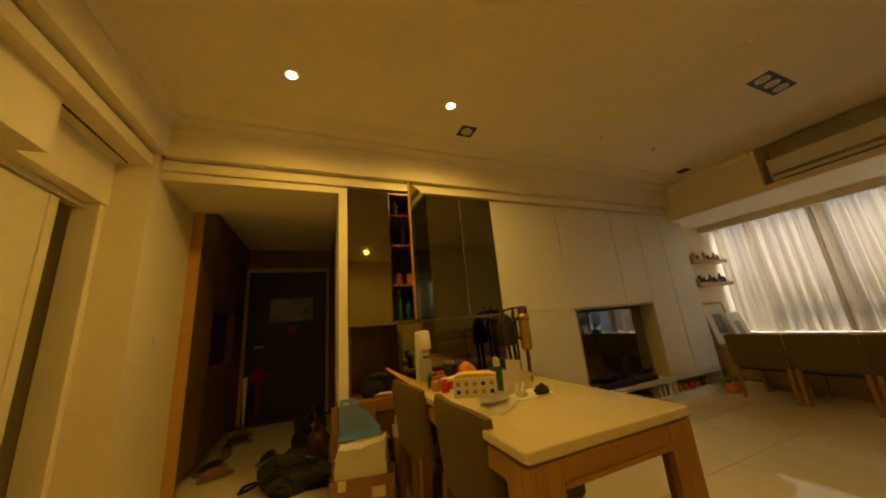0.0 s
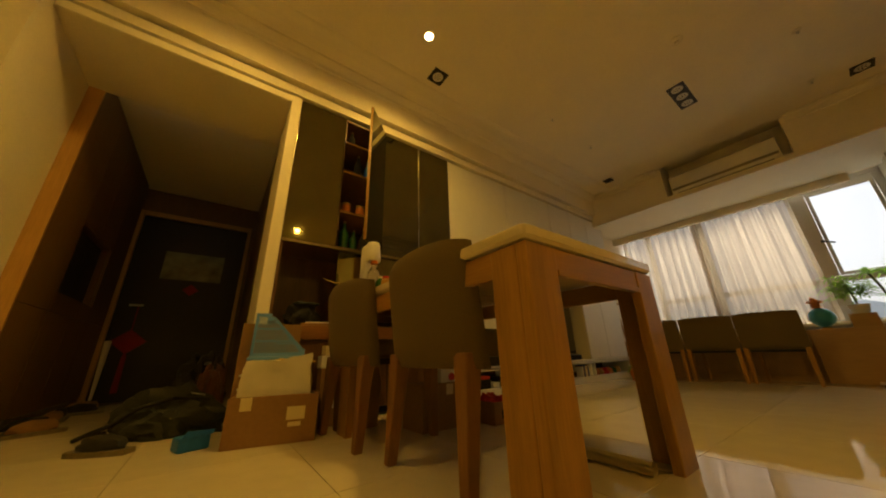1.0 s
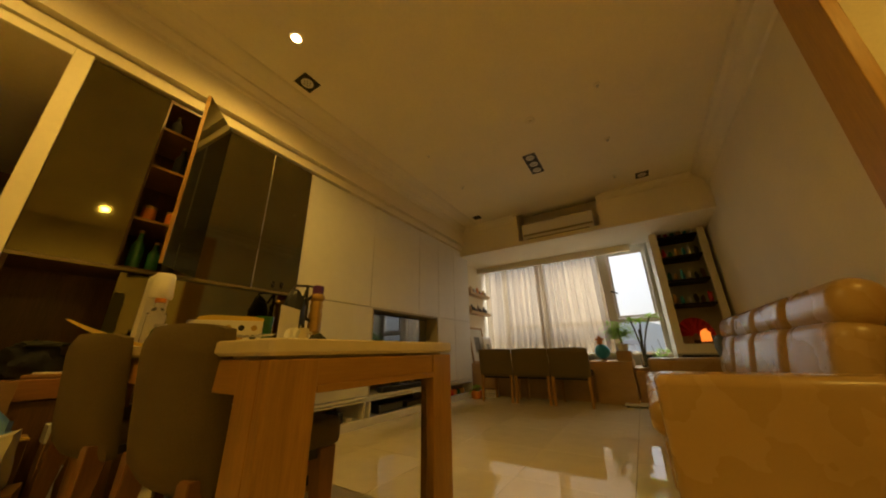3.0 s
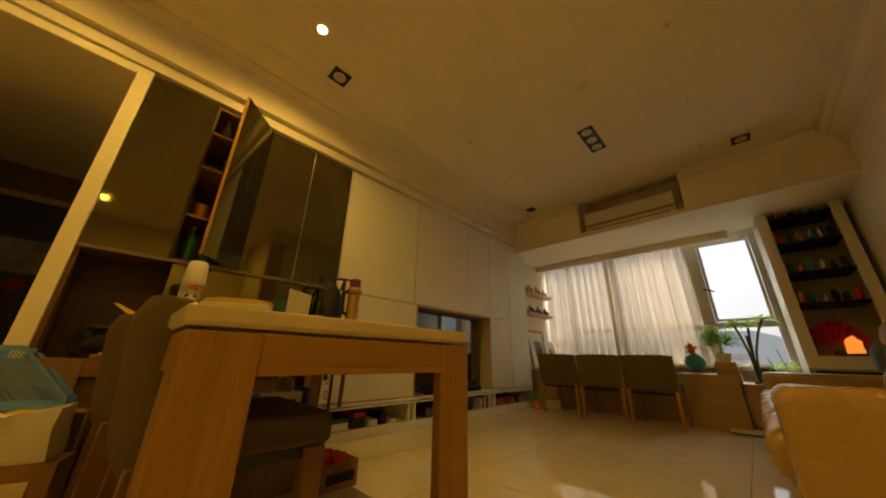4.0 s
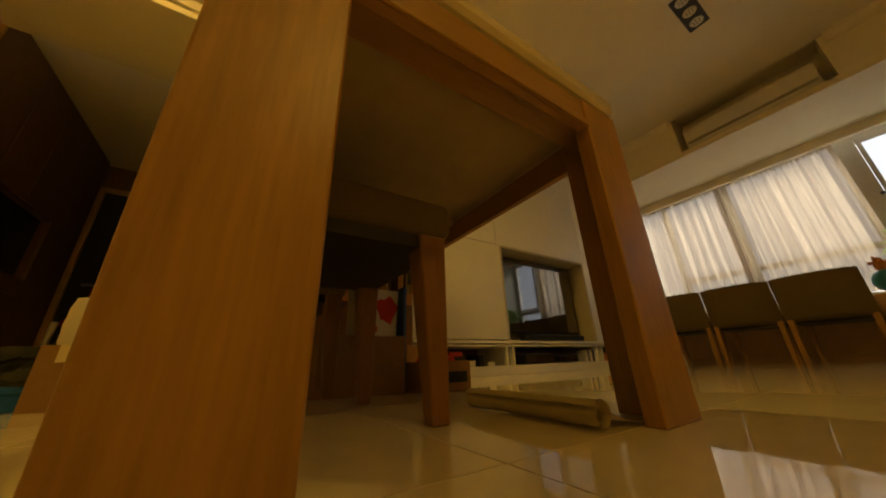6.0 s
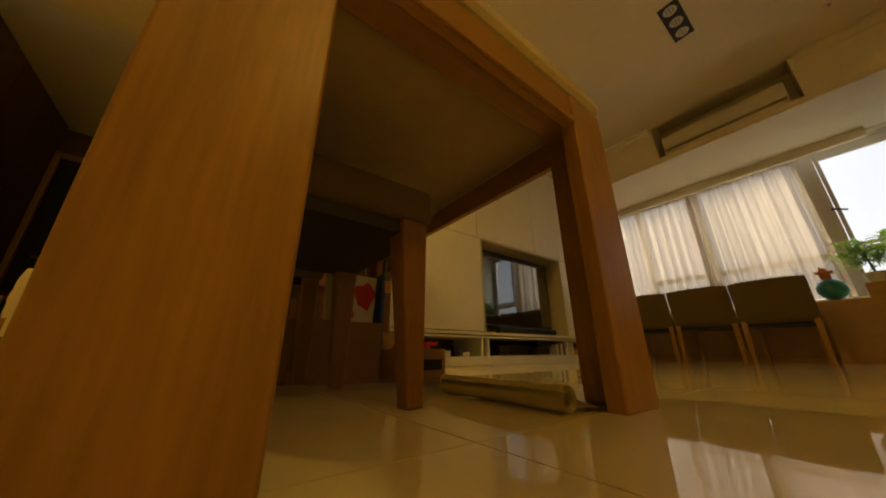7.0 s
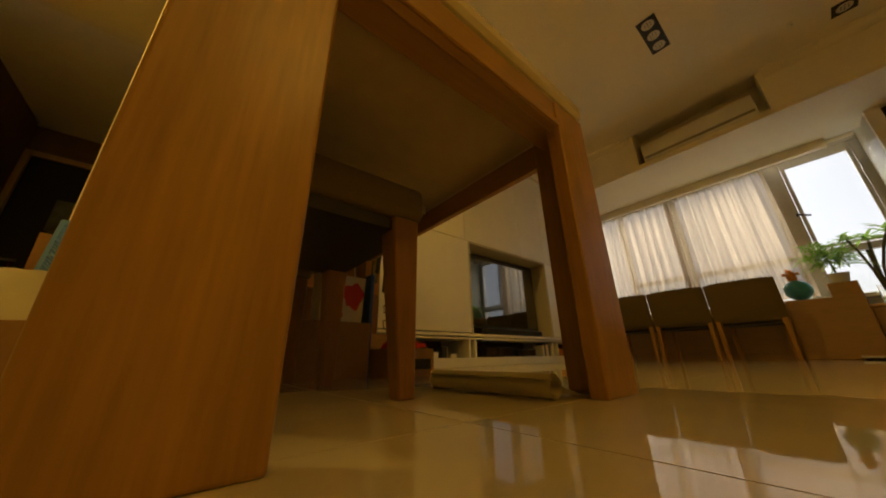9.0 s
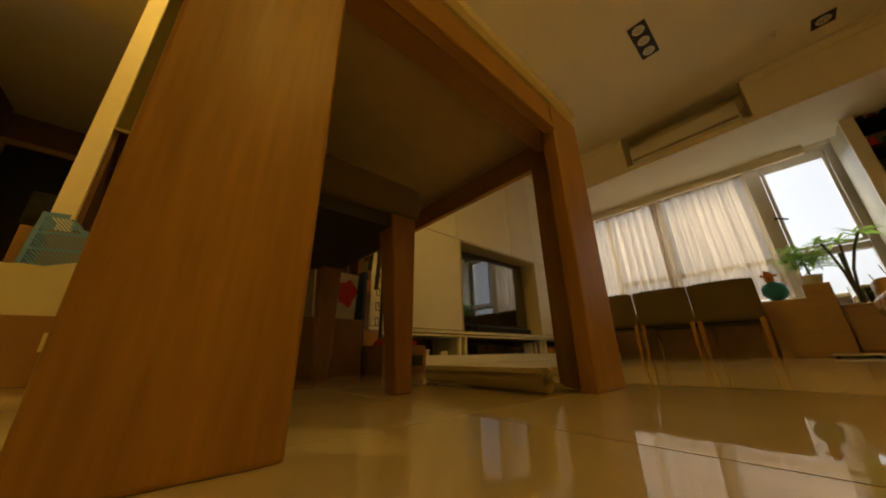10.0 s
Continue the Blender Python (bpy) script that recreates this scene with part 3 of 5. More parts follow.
for i, (x, mt, r) in enumerate(((5.68, RED, 0.05), (5.78, ORANGE, 0.055), (5.90, BRASS, 0.05), (6.02, RED, 0.06), (6.15, ORANGE, 0.05), (6.26, GREEN, 0.05), (6.38, BRASS, 0.055))):
    solid("soft_toy", lump(r, r * 0.9, r, (0, 0, 0), 0.35, i * 1.3), mt, "small worn colourful toy in the low shelf", "toy", "toys in the low shelf", Matrix.Translation((x, CY + 0.1, 0.075)))

# ---- dining table ----
table = thing("dining_table", (2.199, 2.733, 0), "beech dining table with a thick cream top", "table")
TW, TL, TH = 0.815, 1.40, 0.73
bm = one(0, TW, 0, TL, 0.690, TH)
corners = [e for e in bm.edges if abs(e.verts[0].co.z - e.verts[1].co.z) > 0.01]
bmesh.ops.bevel(bm, geom=corners, offset=0.022, segments=3, affect="EDGES", profile=0.5)
bmesh.ops.bevel(bm, geom=[e for e in bm.edges if abs(e.verts[0].co.z - e.verts[1].co.z) < 0.001 and e.verts[0].co.z < 0.70], offset=0.009, segments=1, affect="EDGES")
bmesh.ops.bevel(bm, geom=[e for e in bm.edges if min(e.verts[0].co.z, e.verts[1].co.z) > TH - 0.001], offset=0.007, segments=3, affect="EDGES", profile=0.5)
part("tabletop", bm, TABLETOP, table, "cream coloured top with softened worn edges")
part("underside", one(0.04, TW - 0.04, 0.04, TL - 0.04, 0.6825, 0.6895), UNDERSIDE, table)
LEG, BOARD = 0.133, 0.036
for x0, x1, xs in ((0.008, 0.008 + LEG, 0.008), (TW - 0.008 - LEG, TW - 0.008, TW - 0.008 - BOARD)):
    for y0, ya, yb in ((0.008, 0.008 + BOARD + 0.0005, LEG + 0.008), (TL - 0.008 - BOARD, TL - 0.008 - LEG, TL - 0.008 - BOARD - 0.0005)):
        leg = part("leg", one(x0, x1, y0, y0 + BOARD, 0, 0.682, 0.004, 3), OAK, table, "broad beech board of an angled leg")
        part("side_board", one(xs, xs + BOARD, ya, yb, 0.001, 0.6815, 0.004, 3), OAK, leg)
for y, yl in ((0.008 + 0.004, 0.05), (TL - 0.008 - 0.026, TL - 0.11)):
    apron = part("apron", one(0.0085 + LEG, TW - 0.0085 - LEG, y, y + 0.022, 0.600, 0.682, 0.003), OAK_X, table)
    part("apron_rail", one(0.045, TW - 0.045, yl, yl + 0.06, 0.634, 0.6818, 0.003), OAK_X, apron)
    part("apron_lip", one(0.0085 + LEG, TW - 0.0085 - LEG, y - 0.007, y - 0.0005, 0.598, 0.616, 0.002), OAK_X, apron)
for x in (0.012, TW - 0.034):
    part("apron", one(x, x + 0.022, 0.0085 + LEG, TL - 0.0085 - LEG, 0.600, 0.682, 0.003), OAK_Y, table)
part("centre_rail", one(0.066, TW - 0.066, 0.66, 0.72, 0.645, 0.682, 0.002), UNDERSIDE, table)

# ---- dining chairs ----
def chair_back_mesh(w, h0, h1, t, bow, crown):
    """An upholstered back, bowed in plan, with a crowned top; its face looks along +x."""
    bm = bmesh.new()
    cols, rows = 14, 10
    out = []
    for side in (0, 1):
        grid = []
        for j in range(rows + 1):
            v = j / rows
            row = []
            for i in range(cols + 1):
                u = 2 * i / cols - 1
                top = h1 - crown * abs(u) ** 4
                z = h0 + (top - h0) * v
                puff = (1 - abs(u) ** 6) * (1 - abs(2 * v - 1) ** 8)
                x = bow * u * u - 0.05 * v + (t / 2 * (0.35 + 0.65 * puff)) * (1 if side else -1)
                row.append(bm.verts.new((x, u * w / 2, z)))
            grid.append(row)
        out.append(grid)
        for j in range(rows):
            for i in range(cols):
                bm.faces.new((grid[j][i], grid[j][i + 1], grid[j + 1][i + 1], grid[j + 1][i]))
    rim = lambda g: g[0] + [r[-1] for r in g[1:]] + g[-1][-2::-1] + [r[0] for r in g[-2:0:-1]]
    a, b = rim(out[0]), rim(out[1])
    for i in range(len(a)):
        bm.faces.new((a[i], a[(i + 1) % len(a)], b[(i + 1) % len(b)], b[i]))
    return bm


def leg_mesh(x, y, lean_x, lean_y, h, a=0.030, b=0.018):
    bm = bmesh.new()
    low = [bm.verts.new((x + lean_x + sx * b, y + lean_y + sy * b, 0)) for sx, sy in ((-1, -1), (1, -1), (1, 1), (-1, 1))]
    top = [bm.verts.new((x + sx * a, y + sy * a, h)) for sx, sy in ((-1, -1), (1, -1), (1, 1), (-1, 1))]
    bm.faces.new(low)
    bm.faces.new(top)
    for i in range(4):
        bm.faces.new((low[i], low[(i + 1) % 4], top[(i + 1) % 4], top[i]))
    bmesh.ops.bevel(bm, geom=list(bm.edges), offset=0.003, segments=1, affect="EDGES")
    return bm


def dining_chair(m, label, group):
    """Faces +x; its origin is on the floor under the back."""
    c = thing("dining_chair", m, label, "chair", group)
    part("backrest", chair_back_mesh(0.555, 0.35, 0.785, 0.085, 0.05, 0.022), FABRIC, c, "taupe upholstered back", 60)
    part("seat", one(0.03, 0.45, -0.25, 0.25, 0.385, 0.475, 0.022, 4), FABRIC, c)
    part("seat_frame", boxes((0.02, 0.43, -0.23, 0.23, 0.355, 0.384)), BLACK, c)
    for x, y, lx in ((0.02, -0.22, -0.03), (0.02, 0.22, -0.03), (0.40, -0.21, 0.012), (0.40, 0.21, 0.012)):
        part("leg", leg_mesh(x, y, lx, 0.012 * (1 if y > 0 else -1), 0.40 if x < 0.1 else 0.385, 0.033, 0.019), CHAIRLEG, c)
    return c


chair = dining_chair(pose(2.22, 3.26, 0, 0, 0, 0), "taupe upholstered dining chair pushed under the table", "chairs at the table")
copy_thing(chair, pose(2.165, 3.95, 0, 0, 0, 2))


# ---- row of low-backed chairs at the window bench ----
def bench_chair(m):
    c = thing("upholstered_chair", m, "olive-taupe upholstered chair with slim wooden legs", "chair", "chairs at the window bench")
    part("backrest", chair_back_mesh(0.505, 0.34, 0.722, 0.07, 0.02, 0.012), FABRIC, c, "olive-taupe upholstered back", 60)
    part("seat", one(0.03, 0.44, -0.23, 0.23, 0.34, 0.43, 0.02, 4), FABRIC, c)
    part("seat_frame", one(0.02, 0.42, -0.20, 0.20, 0.315, 0.339), BLACK, c)
    for x, y, lx in ((0.015, -0.225, -0.015), (0.015, 0.225, -0.015), (0.40, -0.19, 0.01), (0.40, 0.19, 0.01)):
        part("leg", leg_mesh(x, y, lx, 0, 0.36 if x < 0.1 else 0.34, 0.02, 0.014), OAK, c)
    return c


bc = bench_chair(pose(6.28, 2.885, 0))
copy_thing(bc, pose(6.28, 3.40, 0, 0, 0, 1.2))
copy_thing(bc, pose(6.27, 3.915, 0, 0, 0, -1))

# ---- window bench ----
bench = thing("window_bench", (6.82, 1.66, 0), "long maple bench cabinet built under the window", "cabinet")
part("body", boxes((0.02, 0.72, 1.06, 2.94, 0.0, 0.465), (0.02, 0.72, 0.0, 0.50, 0.0, 0.42), (0.02, 0.72, 0.501, 1.059, 0.0, 0.53)), BENCH_WOOD, bench)
part("top", one(-0.01, 0.725, 1.02, 2.94, 0.466, 0.495, 0.004), BENCH_WOOD, bench)
part("low_top", one(-0.005, 0.725, 0.0, 0.505, 0.421, 0.45, 0.004), BENCH_WOOD, bench)
part("end_block", one(-0.10, 0.019, 0.515, 0.98, 0.0, 0.53, 0.004), BENCH_WOOD, bench, "maple end panel")
for i in range(4):
    part("front", one(0.0, 0.019, 1.07 + 0.467 * i, 1.535 + 0.467 * i, 0.06, 0.462, 0.003), BENCH_WOOD, bench)
part("front", one(0.0, 0.019, 0.005, 0.50, 0.05, 0.418, 0.003), BENCH_WOOD, bench)

# ---- sofa ----
sofa = thing("sofa", (3.54, 1.0, 0), "long cream leather sofa with channelled headrests", "sofa")
SL = 2.95
def slab(x0, x1, y0, y1, z0, z1, r=0.05):
    return one(x0, x1, y0, y1, z0, z1, r, 4)
part("arm", slab(0, 0.24, 0.02, 1.0, 0.05, 0.585, 0.045), LEATHER, sofa, "plain broad leather arm")
part("arm", slab(SL - 0.24, SL, 0.02, 1.0, 0.05, 0.585, 0.045), LEATHER, sofa)
part("base", slab(0.241, SL - 0.241, 0.06, 1.01, 0.06, 0.27, 0.02), LEATHER, sofa)
part("back_frame", slab(0.02, SL - 0.02, 0.0, 0.16, 0.10, 0.76, 0.04), LEATHER, sofa)
nc = 4
cw = (SL - 0.49) / nc
for i in range(nc):
    x0 = 0.245 + cw * i
    part("seat_cushion", slab(x0 + 0.003, x0 + cw - 0.003, 0.30, 1.05, 0.272, 0.44, 0.06), LEATHER, sofa)
    p = part("back_cushion", slab(x0 + 0.004, x0 + cw - 0.004, -0.10, 0.10, -0.20, 0.20, 0.085), LEATHER, sofa)
    p.matrix_basis = pose(0, 0.25, 0.60, 10, 0, 0)
    h = part("headrest", slab(x0 + 0.006, x0 + cw - 0.006, -0.09, 0.09, -0.11, 0.11, 0.08), LEATHER, sofa)
    h.matrix_basis = pose(0, 0.20, 0.865, 12, 0, 0)
for x in (0.06, SL - 0.06):
    for y in (0.08, 0.94):
        part("foot", lathe([(0.025, 0), (0.03, 0.062)], 12, (x, y, 0)), BLACK, sofa)

# ---- ceiling fixtures ----
for x, y in ((1.424, 3.713), (2.562, 3.687)):
    t = thing("downlight", (x, y, CEIL), "small round recessed downlight, switched on", "downlight", "lit downlights")
    part("ring", lathe([(0.030, -0.003), (0.044, -0.004), (0.048, -0.001), (0.048, 0.0)], 24), TRIM, t)
    part("lens", lathe([(0.030, -0.004), (0.026, -0.0055)], 24), LAMP_ON, t, "glowing warm lamp face")


LAMP_HEAD = mat("pale_lamp_glass", (0.72, 0.70, 0.62), 0.25, spread=0.08)


def grille_light(m, n, label):
    t = thing("grille_light", m, label, "ceiling light", "square grille lights")
    w = 0.145 * n / 2
    part("frame", boxes((-w, w, -0.072, -0.060, -0.006, 0), (-w, w, 0.060, 0.072, -0.006, 0), (-w, -w + 0.012, -0.06, 0.06, -0.006, 0), (w - 0.012, w, -0.06, 0.06, -0.006, 0)), BLACK, t)
    part("backing", one(-w + 0.012, w - 0.012, -0.060, 0.060, -0.002, -0.0005), BLACK, t, "matt black inner box")
    for i in range(n):
        x = -w + 0.145 * (i + 0.5)
        lampy = part("lamp_head", lathe([(0.048, -0.0025), (0.049, -0.007), (0.045, -0.009), (0.040, -0.006), (0.01, -0.005)], 24, (x, 0, 0)), LAMP_HEAD, t, "unlit round pale lamp head")
        for k in range(7):
            a = k * math.pi / 3
            r = 0.0 if k == 6 else 0.024
            part("led", lathe([(0.006, -0.0065), (0.004, -0.009)], 8, (x + r * math.cos(a), r * math.sin(a), 0.0)), GREY_INK, lampy)
    return t


grille_light(pose(5.014, 2.718, CEIL), 3, "black square-framed ceiling light with three unlit heads")
grille_light(pose(2.835, 3.953, CEIL), 1, "black square-framed ceiling light with one unlit head")
grille_light(pose(6.02, 1.615, CEIL), 1, "black square-framed ceiling light with one unlit head")
vent = thing("ceiling_vent", (6.01, 3.96, CEIL), "small dark rectangular ceiling vent", "vent")
part("frame", boxes((-0.06, 0.06, -0.06, -0.052, -0.005, 0), (-0.06, 0.06, 0.052, 0.06, -0.005, 0), (-0.06, -0.052, -0.052, 0.052, -0.005, 0), (0.052, 0.06, -0.052, 0.052, -0.005, 0)), BLACK, vent)
part("backing", one(-0.052, 0.052, -0.052, 0.052, -0.002, -0.0004), BLACK, vent)
for i in range(4):
    part("slat", one(-0.052, 0.052, -0.042 + 0.025 * i, -0.036 + 0.025 * i, -0.0045, -0.0022), DARK_CLOTH, vent)
for x, y, r, lab in ((4.27, 2.537, 0.048, "round cream smoke detector on the ceiling"), (4.995, 1.926, 0.03, "small round ceiling sprinkler"), (4.178, 3.67, 0.028, "small round ceiling sprinkler"), (5.003, 3.685, 0.026, "small round ceiling sprinkler"), (4.166, 1.934, 0.028, "small round ceiling sprinkler"), (5.854, 1.916, 0.026, "small round ceiling sprinkler")):
    t = thing("ceiling_sprinkler" if r < 0.04 else "smoke_detector", (x, y, CEIL), lab, "sprinkler" if r < 0.04 else "detector")
    part("plate", lathe([(r, 0), (r, -0.006), (r * 0.8, -0.012), (r * 0.4, -0.014)], 20), TRIM, t)
    part("head", lathe([(r * 0.35, -0.014), (r * 0.35, -0.03), (r * 0.15, -0.034)], 12), STEEL if r < 0.04 else TRIM, t)

# ---- air conditioner ----
ac = thing("air_conditioner", (6.39, 2.81, 2.372), "long white wall air conditioner set in the beam recess", "air conditioner")
part("housing", prism([(0.02, 0.02), (0.05, 0.0), (0.25, 0.0), (0.25, 0.29), (0.03, 0.29), (0.0, 0.27), (0.0, 0.09)], -0.53, 0.53), WHITE, ac)
part("front_panel", one(-0.008, -0.001, -0.525, 0.525, 0.10, 0.268, 0.003), WHITE, ac)
part("band", one(-0.006, 0.01, -0.515, 0.515, 0.064, 0.098, 0.002), mat("grey_beige_plastic", (0.30, 0.27, 0.21), 0.5), ac, "grey-beige strip")
part("outlet", one(0.0, 0.03, -0.46, 0.46, 0.016, 0.022), BLACK, ac, "thin dark air outlet gap")
part("vane", prism([(-0.010, 0.062), (0.0, 0.062), (0.012, 0.024), (0.004, 0.024)], -0.515, 0.515), WHITE, ac, "white swinging louvre")

# ---- display case by the window ----
case = thing("display_case", (7.0, 1.0, 0), "white-framed display case with dark shelves of ornaments", "display case")
part("frame", boxes((0, 0.05, 0.0, 0.08, 0.62, 2.455), (0, 0.05, 0.55, 0.645, 0.62, 2.455), (0, 0.05, 0.08, 0.55, 2.335, 2.455), (0, 0.05, 0.08, 0.55, 0.62, 0.74)), TRIM, case)
CASE_LINING = mat("grey_green_lining", (0.42, 0.40, 0.28), 0.5, spread=0.2)
for row in ((0.05, 0.70, 0.0, 0.02, 0.0, 2.455), (0.05, 0.70, 0.625, 0.645, 0.0, 2.455), (0.40, 0.42, 0.02, 0.625, 0.0, 2.455), (0.05, 0.40, 0.02, 0.625, 2.435, 2.455), (0.05, 0.40, 0.02, 0.625, 0.70, 0.74), (0.02, 0.05, 0.0, 0.645, 0.0, 0.62)):
    part("case_panel", one(*row), CASE_LINING, case)
part("drawer_front", one(0.005, 0.0195, 0.04, 0.60, 0.40, 0.60, 0.004), DARK_CLOTH, case)
for z in (2.20, 1.90, 1.56, 1.23):
    part("shelf", one(0.02, 0.40, 0.081, 0.549, z, z + 0.03, 0.002), DARK_CLOTH, case)
k = 0
for z in (2.231, 1.931, 1.591, 1.261):
    for i in range(6):
        k += 1
        h = 0.07 + 0.06 * ((k * 37) % 11) / 11
        mt = (OLIVE, BRASS, WALNUT, TEAL, RED, STEEL, GREEN)[(k * 5) % 7]
        y = 1.0 + 0.125 + i * 0.076
        o = thing("ornament", (7.08 + 0.02 * (k % 3), y, z), "small dark ornament on a display shelf", "ornament", "ornaments in the display case")
        part("base", lathe([(0.022, 0), (0.024, 0.006), (0.018, 0.012)], 10), BLACK, o)
        part("figure", lump(0.026, 0.026, h * 0.75, (0, 0, 0.012), 0.4, k * 0.7, 2), mt, o)
salt = thing("salt_lamp", (7.08, 1.29, 0.741), "glowing orange salt lamp on the case floor", "lamp")
part("base", lathe([(0.06, 0), (0.06, 0.02), (0.05, 0.024)], 20), WALNUT, salt)
part("crystal", lump(0.058, 0.058, 0.10, (0, 0, 0.024), 0.3, 3.1, 3), SALT_GLOW, salt, "lit orange salt crystal")
fan = thing("red_fan", (7.16, 1.38, 0.741), "red paper fan ornament behind the lamp", "ornament")
part("stand", one(-0.02, 0.02, -0.04, 0.04, 0, 0.05, 0.004), BLACK, fan)
bm = bmesh.new()
for i in range(16):
    a0, a1 = math.pi * i / 16, math.pi * (i + 1) / 16
    d = 0.008 * (1 if i % 2 else -1)
    v = [bm.verts.new((d, 0.03 * math.cos(a0), 0.1 + 0.03 * math.sin(a0))), bm.verts.new((d, 0.21 * math.cos(a0), 0.1 + 0.24 * math.sin(a0))), bm.verts.new((-d, 0.21 * math.cos(a1), 0.1 + 0.24 * math.sin(a1))), bm.verts.new((-d, 0.03 * math.cos(a1), 0.1 + 0.03 * math.sin(a1)))]
    bm.faces.new(v)
bmesh.ops.solidify(bm, geom=bm.faces[:], thickness=0.003)
part("leaf", bm, RED, fan)
solid("round_cushion", lump(0.16, 0.07, 0.15, (0, 0, 0), 0.05, 2, 3), mat("slate_cloth", (0.11, 0.135, 0.125), 0.9, spread=0.2, grain=120, bump=0.3), "round slate grey-green cushion on the sofa", "cushion", "", pose(6.15, 1.28, 0.585, -12))

# ---- wall shelves beside the window ----
for z in (1.69, 1.345):
    s = thing("wall_shelf", (6.69, 4.619, z), "small maple wall shelf holding little toys", "shelf", "shelves beside the window")
    part("board", one(0, 0.84, -0.13, -0.001, 0, 0.016, 0.002), BENCH_WOOD, s)
    part("front_lip", one(0, 0.84, -0.142, -0.1305, 0, 0.050, 0.002), BENCH_WOOD, s)
    part("side_panel", one(-0.014, -0.0005, -0.142, -0.001, 0, 0.115, 0.002), BENCH_WOOD, s)
    for i in range(9):
        mt = (RED, BRASS, WALNUT, WHITE, ORANGE, OLIVE)[i % 6] if z > 1.6 else (WALNUT, BLACK, OLIVE, BLACK, WALNUT, DARK_CLOTH)[i % 6]
        fig = lump(0.032, 0.022, 0.055 + 0.02 * ((i * 5) % 3), (0, 0, 0), 0.5, i + z, 3)
        lump(0.014, 0.014, 0.022, (0.022, 0, 0.06 + 0.02 * ((i * 5) % 3)), 0.3, i, 2, bm=fig)
        solid("toy_figure", fig, mt, "small toy animal standing on a wall shelf", "toy", "toys on the wall shelves", Matrix.Translation((6.75 + 0.088 * i, 4.55, z + 0.0165)))

# ---- things on the window bench ----
for x, y, z, w, h, tilt, mt in ((7.02, 4.50, 0.4965, 0.56, 0.62, -9, OAK), (7.24, 4.38, 0.4965, 0.34, 0.46, -13, WHITE)):
    t = thing("picture_frame", pose(x, y, z, tilt, 0, 0), "pale framed print leaning in the corner", "picture frame", "leaning picture frames")
    part("frame", boxes((-w / 2, w / 2, 0, 0.02, 0, 0.035), (-w / 2, w / 2, 0, 0.02, h - 0.035, h), (-w / 2, -w / 2 + 0.035, 0, 0.02, 0.035, h - 0.035), (w / 2 - 0.035, w / 2, 0, 0.02, 0.035, h - 0.035)), mt, t)
    part("mount", one(-w / 2 + 0.035, w / 2 - 0.035, 0.008, 0.016, 0.035, h - 0.035), PAPER, t)
    part("print", one(-w / 5, w / 5, 0.005, 0.0075, h * 0.28, h * 0.72), mat("grey_print", (0.24, 0.24, 0.22), 0.5, spread=0.6, grain=12), t, "grey print")
ball = thing("globe", (7.0, 2.53, 0.5305), "teal globe ornament on a short foot", "globe")
part("foot", lathe([(0.05, 0), (0.05, 0.01), (0.02, 0.03)], 18), BRASS, ball)
part("sphere", lathe([(0.102 * math.sin(math.pi * i / 14) + 0.001, 0.128 - 0.102 * math.cos(math.pi * i / 14)) for i in range(15)], 28), TEAL, ball)
solid("toy_figure", lump(0.03, 0.02, 0.02, (0, 0.045, 0.055), 0.3, 2, 2, bm=lump(0.03, 0.02, 0.02, (0, -0.045, 0.055), 0.3, 1, 2, bm=lump(0.035, 0.035, 0.075, (0, 0, 0), 0.5, 5, 3))), ORANGE, "orange toy figure on top of the globe", "toy", "", pose(7.0, 2.54, 0.758))
solid("pot_stand", one(-0.09, 0.09, -0.09, 0.09, 0, 0.135, 0.004), BENCH_WOOD, "square maple plant stand on the bench end", "stand", "", pose(6.90, 2.255, 0.5305))


def leaves(bm, base, count, spread_, length, width, seed, droop=0.5):
    rnd = random.Random(seed)
    for i in range(count):
        a, up = rnd.uniform(0, 6.283), rnd.uniform(0.1, 1.0)
        d = Vector((math.cos(a), math.sin(a), up)).normalized()
        p = Vector(base) + Vector((rnd.uniform(-1, 1) * spread_, rnd.uniform(-1, 1) * spread_, rnd.uniform(-0.6, 0.8) * spread_))
        side = d.cross(Vector((0, 0, 1))).normalized()
        n, l = 4, length * rnd.uniform(0.6, 1.1)
        prev = None
        for k_ in range(n + 1):
            s = k_ / n
            c = p + d * l * s + Vector((0, 0, -droop * l * s * s))
            w = width * math.sin(math.pi * (0.12 + 0.86 * s)) + 0.0008
            pair = (bm.verts.new(c - side * w), bm.verts.new(c + side * w + Vector((0, 0, 0.002))))
            if prev:
                bm.faces.new((prev[0], prev[1], pair[1], pair[0]))
            prev = pair
    return bm


plant = thing("potted_palm", (6.90, 2.255, 0.666), "leafy green palm in a white pot", "plant")
part("pot", lathe([(0.055, 0), (0.075, 0.085), (0.08, 0.09), (0.072, 0.09), (0.066, 0.08)], 24), WHITE, plant)
part("stems", tube([(0, 0, 0.07), (0.01, 0.01, 0.2), (0.0, 0.03, 0.32)], 0.008), STEM, plant)
bm = leaves(bmesh.new(), (0, 0, 0.20), 120, 0.09, 0.22, 0.008, 4)
part("crown", leaves(bm, (0.0, 0.03, 0.30), 130, 0.11, 0.20, 0.008, 9), LEAF, plant, smooth=60)
bamboo = thing("lucky_bamboo", (7.0, 2.02, 0.4505), "lucky bamboo stems in a clear glass vase", "plant")
part("vase", lathe([(0.045, 0), (0.048, 0.01), (0.05, 0.17), (0.046, 0.17), (0.043, 0.02)], 20), CLEAR, bamboo, "clear glass vase")
